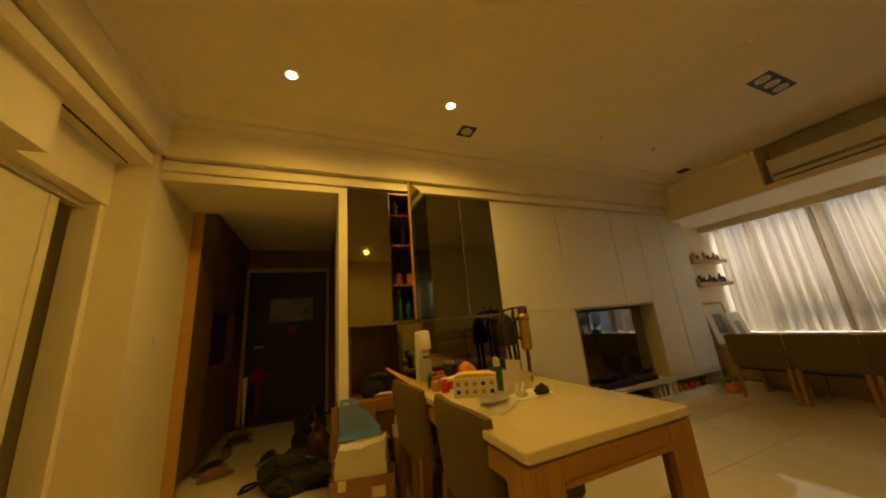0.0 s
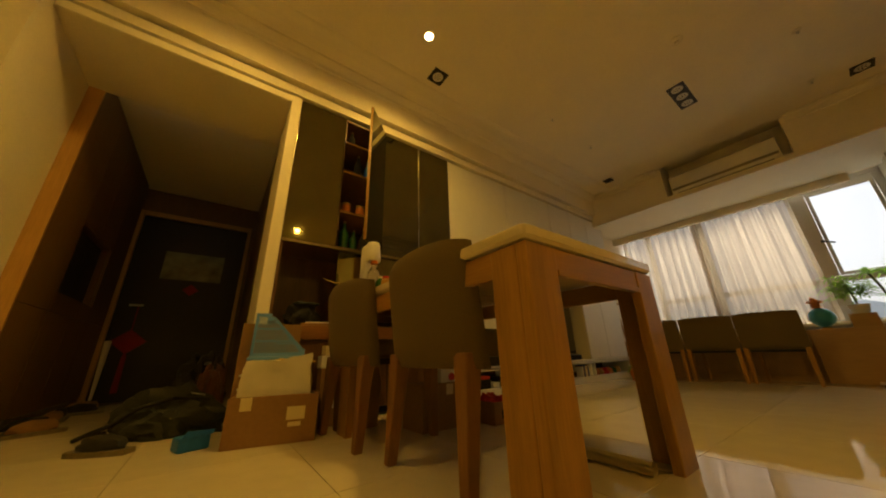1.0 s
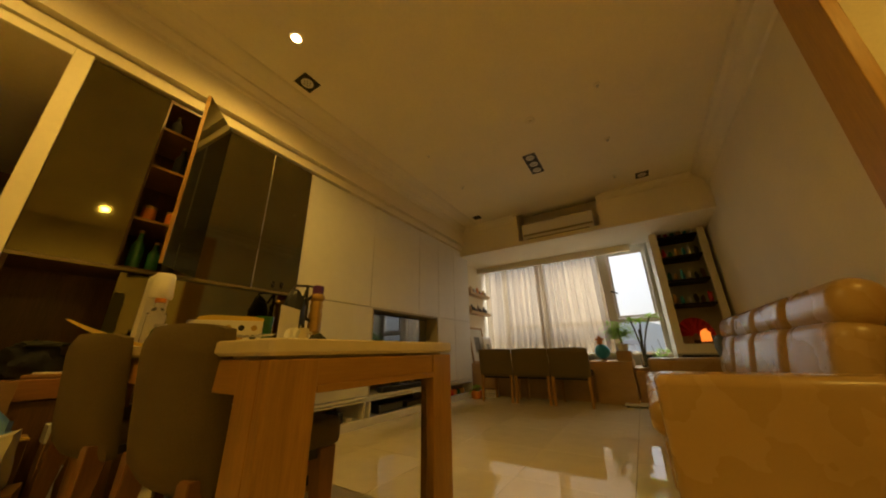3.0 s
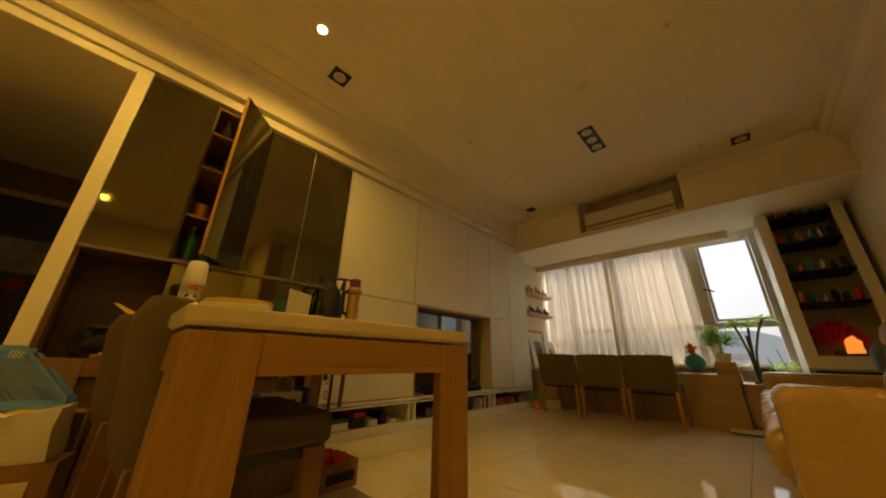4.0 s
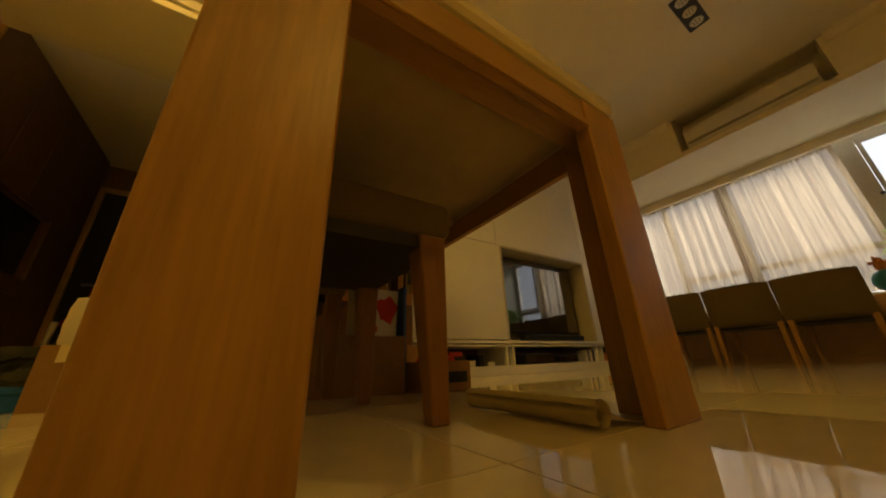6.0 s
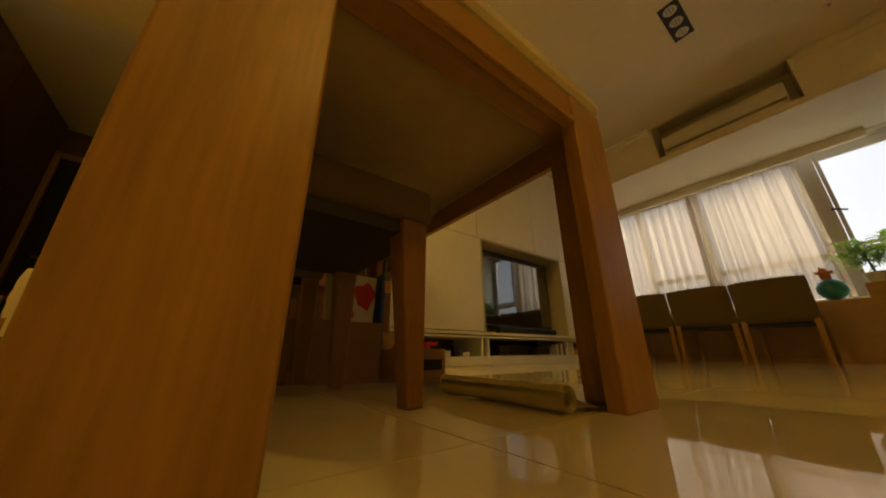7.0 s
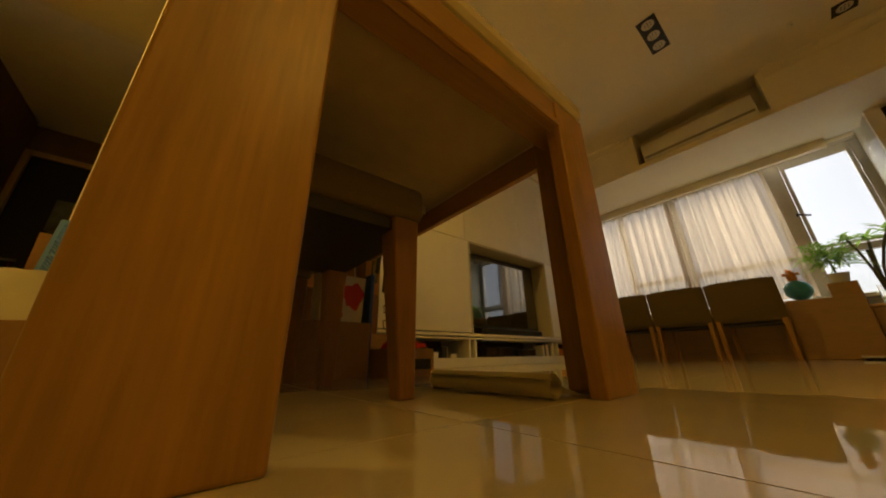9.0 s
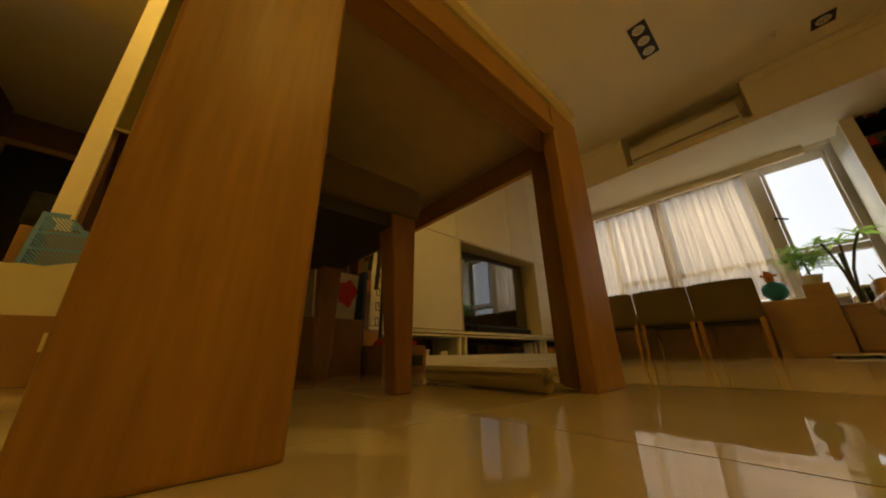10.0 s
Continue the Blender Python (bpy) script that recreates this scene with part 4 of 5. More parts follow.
for i, (dx, dy, h) in enumerate(((0.0, 0.05, 0.62), (0.02, -0.02, 0.58), (-0.01, -0.10, 0.66), (0.01, 0.0, 0.50))):
    part("stem", tube([(0.012 * (i - 1.5), 0.0, 0.02), (dx * 0.5, dy * 0.4, h * 0.5), (dx, dy, h * 0.8), (dx, dy * 1.6, h)], 0.011), STEM, bamboo)
bm = bmesh.new()
for i, (dy, h) in enumerate(((0.09, 0.62), (-0.03, 0.60), (-0.16, 0.66))):
    leaves(bm, (0, dy, h), 22, 0.03, 0.20, 0.012, 20 + i, 0.35)
part("leaves", bm, LEAF, bamboo, smooth=60)
for i, (y, s) in enumerate(((1.86, 0.9), (1.77, 1.2))):
    t = thing("potted_plant", (7.05 + 0.1 * i, y, 0.4505), "small leafy plant in a red pot", "plant", "small plants on the bench")
    part("pot", lathe([(0.035 * s, 0), (0.048 * s, 0.07 * s), (0.042 * s, 0.07 * s), (0.03 * s, 0.06 * s)], 18), RED if i == 0 else WHITE, t)
    part("twigs", tube([(0, 0, 0.05), (0.01, 0.02, 0.16 * s), (0.0, 0.05, 0.30 * s)], 0.004), STEM, t)
    part("leaves", leaves(bmesh.new(), (0, 0.02, 0.14 * s), 40, 0.06 * s, 0.10 * s, 0.009, 40 + i, 0.3), LEAF, t, smooth=60)
hat = thing("patterned_box", (7.12, 1.95, 0.4505), "round patterned tin standing on the bench", "tin")
part("tin", lathe([(0.07, 0), (0.075, 0.01), (0.075, 0.15), (0.07, 0.155)], 28), OLIVE, hat)
part("lid", lathe([(0.077, 0.15), (0.077, 0.17), (0.05, 0.185), (0.02, 0.19)], 28), CARD, hat)
fl = thing("floor_scale", (6.72, 2.20, 0), "flat white bathroom scale on the floor", "scale")
part("platform", one(-0.15, 0.15, -0.14, 0.14, 0.012, 0.03, 0.008), WHITE, fl)
for sx in (-1, 1):
    for sy in (-1, 1):
        part("foot", lathe([(0.014, 0), (0.014, 0.0125)], 10, (sx * 0.12, sy * 0.11, 0)), BLACK, fl)
# floor corner by the storage wall
solid("plant_basket", lathe([(0.07, 0), (0.085, 0.05), (0.08, 0.11), (0.07, 0.115)], 18), ORANGE, "small orange basket on the floor", "basket", "", pose(6.45, 4.34, 0))
solid("small_plant", leaves(bmesh.new(), (0, 0, 0.06), 40, 0.05, 0.14, 0.012, 77), LEAF, "small green houseplant in the orange basket", "plant", "", pose(6.45, 4.34, 0.08), smooth=60)
for i in range(4):
    bk = thing("book", pose(6.78, 4.28, 0.028 * i, 0, 0, 4 * i), "large book lying in a floor stack", "book", "stack of books on the floor")
    part("pages", one(-0.12, 0.12, -0.16, 0.16, 0.003, 0.024), PAPER, bk)
    part("cover", boxes((-0.124, 0.124, -0.164, 0.164, 0, 0.003), (-0.124, 0.124, -0.164, 0.164, 0.0242, 0.0272)), (WHITE, BLACK, WHITE, CARD)[i], bk)

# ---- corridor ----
# cabinet fronts: honey wood with the corridor's shade put into the colour
SHADED_HALL_WOOD = mat("shaded_hall_wood", (0.17, 0.092, 0.024), 0.45, spread=0.2, grain=22, stretch=(5, 5, 0.5))
sc = thing("shoe_cabinet", (0.521, 5.14, 0), "tall honey wood hallway cabinet with an open niche", "cabinet")
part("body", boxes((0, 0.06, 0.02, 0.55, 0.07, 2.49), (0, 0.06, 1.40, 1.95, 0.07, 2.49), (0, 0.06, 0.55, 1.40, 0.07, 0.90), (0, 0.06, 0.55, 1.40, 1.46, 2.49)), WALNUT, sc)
part("end_panel", one(0, 0.085, 0, 0.02, 0.0, 2.49, 0.002), PANEL_WOOD, sc, "honey wood end panel")
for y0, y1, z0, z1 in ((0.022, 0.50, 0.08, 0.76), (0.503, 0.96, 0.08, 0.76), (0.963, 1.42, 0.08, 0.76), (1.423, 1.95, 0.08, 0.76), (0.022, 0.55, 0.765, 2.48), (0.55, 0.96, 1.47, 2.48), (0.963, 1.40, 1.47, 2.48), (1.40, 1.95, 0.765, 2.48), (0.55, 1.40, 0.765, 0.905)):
    part("door", one(0.061, 0.08, y0 + 0.0015, y1 - 0.0015, z0, z1, 0.002), SHADED_HALL_WOOD, sc)
part("niche_back", one(0.0, 0.01, 0.55, 1.40, 0.90, 1.46), BLACK, sc)
sw = thing("light_switch", (0.521, 4.72, 1.18), "small white wall switch", "switch")
part("plate", one(0, 0.008, -0.035, 0.035, -0.035, 0.035, 0.003), WHITE, sw)
part("rocker", one(0.0085, 0.012, -0.014, 0.014, -0.02, 0.02, 0.002), WHITE, sw)
# red for the door ornaments, darkened in colour for the dim corridor
SHADED_KNOT_RED = mat("shaded_red_cord", (0.22, 0.012, 0.012), 0.8, spread=0.3, grain=120, bump=0.4)
knot = thing("hanging_knot", (0.82, 7.172, 0.62), "red festive knot with a long tassel hanging on the door", "ornament")
part("diamond", prism([(0, -0.13), (0.15, 0), (0, 0.13), (-0.15, 0)], -0.03, -0.004), SHADED_KNOT_RED, knot)
part("tassel", lathe([(0.012, -0.13), (0.02, -0.18), (0.028, -0.52)], 10, (0, -0.016, 0)), SHADED_KNOT_RED, knot)
part("cord", tube([(0, -0.012, 0.13), (0, -0.012, 0.40)], 0.006), SHADED_KNOT_RED, knot)
solid("door_charm", prism([(0, -0.07), (0.08, 0), (0, 0.07), (-0.08, 0)], -0.012, 0.0), SHADED_KNOT_RED, "small red paper charm on the door", "ornament", "", pose(1.24, 7.178, 1.24))
bp = thing("backpack", pose(1.46, 4.86, 0, 0, 0, 62), "olive canvas backpack slumped on the floor", "bag")
part("body", lump(0.15, 0.27, 0.15, (0, 0, 0), 0.45, 2.0, 4), OLIVE, bp)
part("pocket", lump(0.09, 0.15, 0.10, (-0.10, 0.02, 0.0), 0.45, 4.0, 4), OLIVE, bp)
part("strap", tube([(-0.12, 0.16, 0.10), (-0.16, 0.28, 0.05), (-0.12, 0.38, 0.012), (-0.02, 0.42, 0.012), (0.05, 0.36, 0.012)], 0.011), DARK_CLOTH, bp)
part("strap", tube([(-0.03, -0.20, 0.18), (-0.13, -0.06, 0.20), (-0.16, 0.08, 0.16), (-0.15, 0.20, 0.08)], 0.011), DARK_CLOTH, bp)
part("zip", tube([(-0.05, -0.18, 0.205), (-0.04, 0.0, 0.235), (-0.05, 0.16, 0.20)], 0.004), STEEL, bp)
db = thing("dark_bag", (1.56, 5.35, 0), "dark travel bag heaped against the corridor wall", "bag")
part("body", lump(0.16, 0.36, 0.27, (0, 0, 0), 0.4, 7.0, 4), DARK_CLOTH, db)
part("handle", tube([(-0.05, -0.2, 0.34), (-0.08, -0.1, 0.44), (-0.06, 0.05, 0.44), (-0.02, 0.15, 0.35)], 0.014), DARK_CLOTH, db)
rb = thing("handbag", (1.62, 4.98, 0), "reddish brown leather handbag standing upright", "bag")
part("body", lump(0.08, 0.14, 0.25, (0, 0, 0), 0.35, 9.0, 4), mat("red_brown_leather", (0.09, 0.026, 0.012), 0.5, spread=0.2), rb)
part("handle", tube([(0, -0.08, 0.33), (0, -0.06, 0.44), (0, 0.06, 0.44), (0, 0.08, 0.33)], 0.008), DARK_CLOTH, rb)
part("buckle", lump(0.02, 0.045, 0.014, (-0.04, 0.0, 0.37), 0.35, 1.0, 2), STEEL, rb, "shiny metal buckle")
bb = thing("shoe_box", pose(1.58, 4.33, 0, 0, 0, 18), "crumpled bright blue carton on the floor", "box")
part("carton", one(-0.065, 0.06, -0.05, 0.05, 0, 0.06, 0.008), BLUE, bb)
part("flap", prism([(-0.06, 0.06), (0.06, 0.061), (0.072, 0.08), (-0.04, 0.088)], -0.056, -0.050), BLUE, bb)


SOLE = mat("worn_rubber_sole", (0.16, 0.13, 0.08), 0.8, spread=0.3)


def shoe(m, material, label):
    s = thing("shoe", m, label, "shoe", "shoes in the corridor")
    part("sole", prism([(-0.13, -0.035), (-0.08, -0.045), (0.05, -0.045), (0.12, -0.03), (0.135, 0), (0.12, 0.03), (0.05, 0.045), (-0.08, 0.04), (-0.13, 0.03)], 0, 0.022, "z"), SOLE, s)
    part("upper", lump(0.10, 0.034, 0.04, (-0.005, 0, 0.0225), 0.25, 3.0, 3), material, s)
    return s


for i, (x, y, r, mt) in enumerate(((0.80, 5.42, 20, CARD), (0.72, 5.60, 35, OLIVE), (0.74, 5.90, 80, CARD), (0.72, 6.10, 85, OLIVE), (0.79, 6.34, 0, BLACK), (0.75, 6.58, 15, CARD), (1.18, 5.55, 60, BLACK), (1.24, 4.52, 150, BLACK))):
    shoe(pose(x, y, 0, 0, 0, r), mt, "worn sneaker lying on the corridor floor")
um = thing("umbrella", (0.70, 6.98, 0), "pale folded umbrella leaning by the door", "umbrella")
part("canopy", rod(bmesh.new(), (0, 0, 0.06), (-0.03, 0.15, 0.62), 0.012, 10, 0.03), TRIM, um)
part("handle", tube([(-0.03, 0.15, 0.62), (-0.035, 0.165, 0.72), (-0.02, 0.14, 0.76)], 0.010), BLACK, um)
part("tip", rod(bmesh.new(), (0.004, -0.016, 0), (0, 0, 0.06), 0.005, 8), STEEL, um)

# ---- cartons and basket beside the cabinet ----
fc = thing("cardboard_box", pose(1.905, 4.215, 0, 0, 0, -14), "brown cardboard box with tape and a printed mark", "box")
part("carton", one(-0.205, 0.205, -0.085, 0.085, 0, 0.22, 0.003), CARD, fc)
part("tape", boxes((-0.15, -0.10, -0.0865, -0.0855, 0.16, 0.22)), ROLLPAPER, fc, "yellowed packing tape")
part("printed_mark", boxes((0.06, 0.145, -0.0866, -0.0855, 0.105, 0.165), (0.07, 0.13, -0.0866, -0.0855, 0.075, 0.095)), ROLLPAPER, fc, "pale printed mark")
pk = thing("packing_sheet", pose(1.905, 4.22, 0.221, 0, 0, -14), "crumpled white packing foam filling the box", "packing")
bm = one(-0.172, 0.165, -0.075, 0.075, 0, 0.165)
bmesh.ops.subdivide_edges(bm, edges=bm.edges[:], cuts=9, use_grid_fill=True)
for v in bm.verts:
    k = noise.noise(v.co * 9 + Vector((3, 1, 7))) + 0.5 * noise.noise(v.co * 23)
    up = v.co.z / 0.165
    v.co += Vector((0.012 * k - 0.10 * up * v.co.x, 0.010 * k - 0.02 * up, 0.016 * k * up + (0.035 * max(0, v.co.x) * 5 * up)))
    v.co.z = max(v.co.z, 0.0)
part("sheet", bm, PAPER, pk, smooth=25)
rc = thing("cardboard_box", pose(1.94, 4.39, 0, 0, 0, -3), "taller brown cardboard box against the cabinet", "box")
part("carton", one(-0.19, 0.17, -0.06, 0.06, 0, 0.37, 0.003), CARD, rc)
part("flap", prism([(-0.19, 0.37), (0.17, 0.37), (0.16, 0.372), (-0.18, 0.372)], -0.13, 0.06), CARD, rc)
cs = solid("cardboard_sheet", one(-0.15, 0.17, -0.005, 0.005, 0, 0.60, 0.001), CARD, "flat brown cardboard sheet leaning upright", "cardboard", "", pose(1.86, 4.448, 0, 2, 0, 0))
yb = solid("yellow_bag", lump(0.11, 0.04, 0.014, (0, 0, 0), 0.8, 3.3, 4), YELLOW, "crumpled yellow plastic bag under the basket", "bag", "", pose(1.96, 4.29, 0.373))

basket = thing("file_basket", pose(1.905, 4.36, 0.385, -6, 0, -14), "blue-grey perforated plastic file basket", "basket")
# a slanted side with slots: wide at the foot, cut away towards the top
bw, bh = 0.28, 0.265
part("frame", boxes((-0.15, 0.15, -0.055, 0.055, 0, 0.02), bevel=0.004), BLUE_PLASTIC, basket)


def slant(z):
    return 0.14 - 0.20 * max(0.0, (z - 0.05) / (bh - 0.05))


for yy in (-0.052, 0.050):
    bm = bmesh.new()
    for z0, z1 in ((0.02, 0.04), (0.245, 0.265)):
        box(bm, -0.14, slant(z1), yy, yy + 0.004, z0, z1)
    box(bm, -0.14, -0.125, yy, yy + 0.004, 0.04, 0.245)
    prism([(slant(0.02) - 0.015, 0.04), (0.14, 0.04), (0.14, 0.05), (slant(0.245), 0.245), (slant(0.245) - 0.015, 0.245)], yy, yy + 0.004, bm=bm)
    for a in (0.101, 0.171):
        box(bm, -0.125, slant(a) - 0.012, yy, yy + 0.004, a, a + 0.008)
    part("rim", bm, BLUE_PLASTIC, basket)
    for z0, z1 in ((0.038, 0.102), (0.108, 0.172), (0.178, 0.247)) if yy < 0 else ():
        for i in range(32):
            x = -0.125 + 0.0125 * i
            run = [z0 + (z1 - z0) * k / 24 for k in range(25)]
            run = [z for z in run if -0.128 < x - (z - z0) < slant(z) - 0.010]
            if len(run) < 3:
                continue
            a, b = run[0], run[-1]
            part("slat", prism([(x - (a - z0), a), (x - (a - z0) + 0.006, a), (x - (b - z0) + 0.006, b), (x - (b - z0), b)], yy, yy + 0.0035), BLUE_PLASTIC, basket)
part("back", boxes((-0.14, -0.136, -0.0478, 0.0498, 0.02, 0.262)), BLUE_PLASTIC, basket)
part("front", boxes((0.136, 0.14, -0.0478, 0.0498, 0.02, 0.06)), BLUE_PLASTIC, basket)

for i, (x, y, z, w, h, mt) in enumerate(((2.24, 4.40, 0.0, 0.16, 0.33, CARD), (2.24, 4.40, 0.331, 0.17, 0.075, WHITE), (2.25, 4.40, 0.407, 0.15, 0.06, ROLLPAPER))):
    t = thing("small_box", (x, y, z), "small stacked carton beside the basket", "box", "stacked cartons")
    part("carton", one(-w / 2, w / 2, -0.045, 0.045, 0, h, 0.003), mt, t)
    part("label_patch", boxes((-0.03, 0.03, -0.0462, -0.0452, h * 0.3, h * 0.7)), PAPER, t)
pb = thing("paper_bag", pose(2.34, 4.19, 0, 0, 0, 12), "brown paper bag slumped on the floor", "bag")
part("body", prism([(-0.11, 0), (0.11, 0), (0.125, 0.22), (0.10, 0.34), (-0.09, 0.35), (-0.125, 0.2)], -0.06, 0.06), CARD, pb)
part("fold", boxes((-0.09, 0.10, -0.066, 0.066, 0.342, 0.352)), CARD, pb)
chn = thing("beaded_string", (1.735, 4.23, 0), "string of pale beads hanging over the carton", "beads")
for i in range(16):
    part("bead", lathe([(0.004, -0.006), (0.009, 0), (0.004, 0.006)], 8, (0.012 * math.sin(i * 2.1), 0.012 * math.cos(i * 1.7), 0.012 + 0.022 * i)), PAPER, chn)

# ---- far side of the table ----
for i, (x, y, w, d, h) in enumerate(((2.735, 3.90, 0.38, 0.21, 0.235), (3.10, 4.30, 0.26, 0.22, 0.22))):
    t = thing("cardboard_box", pose(x, y, 0, 0, 0, 1 - 4 * i), "plain brown carton standing behind the table", "box", "cartons behind the table")
    part("carton", one(-w / 2, w / 2, -d / 2, d / 2, 0, h, 0.003), CARD, t)
    part("tape", boxes((-0.025, 0.025, -d / 2 - 0.0012, -d / 2 - 0.0004, h - 0.06, h - 0.003)), ROLLPAPER, t)
gb = thing("gift_bag", pose(2.79, 3.87, 0.2365, 0, 0, 5), "white paper gift bag with red blots", "bag")
part("body", prism([(-0.10, 0), (0.10, 0), (0.11, 0.215), (-0.11, 0.215)], -0.045, 0.045), PAPER, gb)
bm = bmesh.new()
prism([(0.05 + 0.052 * (1 + 0.18 * math.sin(3 * a)) * math.cos(a), 0.12 + 0.06 * (1 + 0.18 * math.cos(5 * a)) * math.sin(a)) for a in (2 * math.pi * i / 20 for i in range(20))], -0.0475, -0.0465, bm=bm)
prism([(-0.02 + 0.025 * math.cos(a), 0.03 + 0.022 * math.sin(a)) for a in (2 * math.pi * i / 14 for i in range(14))], -0.0475, -0.0465, bm=bm)
part("red_blot", bm, RED, gb, "red printed blot")
part("handle", tube([(-0.05, -0.045, 0.21), (-0.045, -0.045, 0.27), (-0.02, -0.045, 0.295), (0.02, -0.045, 0.295), (0.045, -0.045, 0.27), (0.05, -0.045, 0.21)], 0.004), PAPER, gb)
bl = solid("blue_folder", one(-0.010, 0.008, -0.10, 0.10, 0, 0.47, 0.003), mat("cobalt_folder", (0.02, 0.07, 0.35), 0.5), "upright cobalt blue folder", "folder", "", pose(2.925, 3.90, 0.0, 0, 0, 0))
tin = thing("low_crate", pose(3.075, 3.78, 0, 0, 0, 2), "low printed carton holding red packets", "box")
part("tray", boxes((-0.12, 0.12, -0.11, 0.11, 0, 0.006), (-0.12, 0.12, -0.11, -0.106, 0.006, 0.12), (-0.12, 0.12, 0.106, 0.11, 0.006, 0.12), (-0.12, -0.116, -0.106, 0.106, 0.006, 0.12), (0.116, 0.12, -0.106, 0.106, 0.006, 0.12)), CARD, tin)
part("print", boxes((-0.06, 0.10, -0.1115, -0.1105, 0.03, 0.075)), OLIVE, tin)
for i, (x, y) in enumerate(((-0.05, 0.02), (0.02, 0.04), (0.04, -0.03))):
    solid("red_packet", lump(0.06, 0.06, 0.09, (0, 0, 0), 0.4, i + 1.5, 3), RED, "crumpled red packet in the low carton", "packet", "red packets", pose(3.075 + x, 3.78 + y, 0.007))

vs = thing("vacuum_stand", (3.27, 4.24, 0), "black metal floor stand with wire hooks", "stand")
part("base_plate", lathe([(0.12, 0), (0.12, 0.008), (0.02, 0.016)], 24), BLACK, vs)
part("pole", tube([(0, 0, 0.01), (0, 0, 1.22)], 0.011), BLACK, vs)
part("cross_arm", tube([(0, 0, 1.22), (0.10, -0.02, 1.215)], 0.008), BLACK, vs)
for i in range(4):
    z = 0.26 + 0.095 * i
    part("wire_hook", tube([(0, -0.008, z), (-0.05, -0.02, z), (-0.055, -0.02, z + 0.045), (-0.035, -0.02, z + 0.05), (-0.03, -0.02, z + 0.012)], 0.003, 6), BLACK, vs)
vac = thing("vacuum_cleaner", (3.355, 4.22, 0.84), "cordless vacuum with a purple top hanging on its stand", "vacuum cleaner")
part("bin", lathe([(0.03, 0), (0.05, 0.02), (0.052, 0.15), (0.045, 0.19), (0.05, 0.22), (0.045, 0.26)], 20), BRASS, vac, "smoky gold dust bin")
part("cyclones", lathe([(0.046, 0.261), (0.058, 0.28), (0.058, 0.30), (0.045, 0.32)], 14), BRASS, vac)
part("filter_cap", lathe([(0.044, 0.321), (0.045, 0.38), (0.036, 0.39)], 20), PURPLE, vac, "purple filter cap")
part("grip", tube([(-0.045, 0, 0.30), (-0.09, 0, 0.26), (-0.085, 0, 0.12), (-0.045, 0, 0.10)], 0.013), BLACK, vac)
part("wand", tube([(0.0, 0.0, 0.0), (0.0, 0.02, -0.55)], 0.016), PURPLE, vac)
hb = thing("black_tote", pose(3.17, 4.22, 0.90), "black fabric tote hanging from the stand", "bag")
part("body", lump(0.085, 0.06, 0.17, (0, 0, 0), 0.25, 6.0, 3), BLACK, hb)
part("strap", tube([(-0.04, 0, 0.22), (-0.02, 0.0, 0.30), (0.10, 0.015, 0.318), (0.06, 0, 0.22)], 0.010), BLACK, hb)
for dx, h in ((-0.03, 0.30), (0.025, 0.42)):
    part("hanging_strap", tube([(dx, -0.03, 0.03), (dx + 0.01, -0.035, -h * 0.5), (dx, -0.03, -h)], 0.014), DARK_CLOTH, hb, "grey webbing strap")
cn = thing("counter_bag", pose(2.06, 4.60, 0.601, 0, 0, 10), "dark soft bag standing on the cabinet counter", "bag")
part("body", lump(0.11, 0.06, 0.11, (0, 0, 0), 0.3, 11.0, 4), DARK_CLOTH, cn)
part("flap", lump(0.09, 0.04, 0.02, (0.01, -0.02, 0.145), 0.4, 5.0, 3), OLIVE, cn)
tray = thing("serving_tray", pose(2.16, 4.52, 0.601, 0, 0, -12), "brown tray leaning among things on the counter", "tray")
part("plate", one(-0.12, 0.12, -0.035, 0.035, 0.0, 0.02, 0.006), CARD, tray)
part("paper", one(-0.09, 0.09, -0.03, 0.03, 0.0205, 0.028, 0.002), PAPER, tray)
for x in (3.10, 3.17):
    g = thing("drinking_glass", (x, CAB - 0.005, 1.183), "clear glass ornament on the cabinet ledge", "glass", "glasses on the ledge")
    part("bowl", lathe([(0.014, 0.0), (0.012, 0.01), (0.02, 0.03), (0.02, 0.075), (0.017, 0.075)], 16), CLEAR, g)

# ---- things on the dining table ----
TOP = 0.7305
sm = thing("soda_maker", (2.32, 4.04, TOP), "white upright soda maker with a clear bottle", "soda maker")
part("column", prism([(-0.045, 0), (0.045, 0), (0.040, 0.335), (0.025, 0.36), (-0.03, 0.36), (-0.040, 0.345)], 0.0, 0.075), WHITE, sm)
part("head", lathe([(0.046, 0.235), (0.050, 0.245), (0.043, 0.345), (0.036, 0.362), (0.016, 0.366)], 24, (0, -0.02, 0)), WHITE, sm)
part("foot", one(-0.055, 0.055, -0.09, -0.001, 0, 0.02, 0.006), WHITE, sm)
part("bottle", lathe([(0.036, 0.021), (0.038, 0.03), (0.038, 0.16), (0.018, 0.19), (0.018, 0.215)], 20, (0, -0.045, 0)), CLEAR, sm, "clear plastic bottle")
part("collar", lathe([(0.022, 0.215), (0.022, 0.234)], 16, (0, -0.045, 0)), ORANGE, sm, "orange bottle collar")
DOT_INK = mat("ochre_ink", (0.42, 0.27, 0.09), 0.7, spread=0.5, grain=90)
tb = thing("tissue_box", pose(2.44, 3.50, TOP, 0, 0, -30), "cream tissue box with small round pictures", "tissue box")
part("carton", one(-0.12, 0.12, -0.06, 0.06, 0, 0.10, 0.004), PAPER, tb)
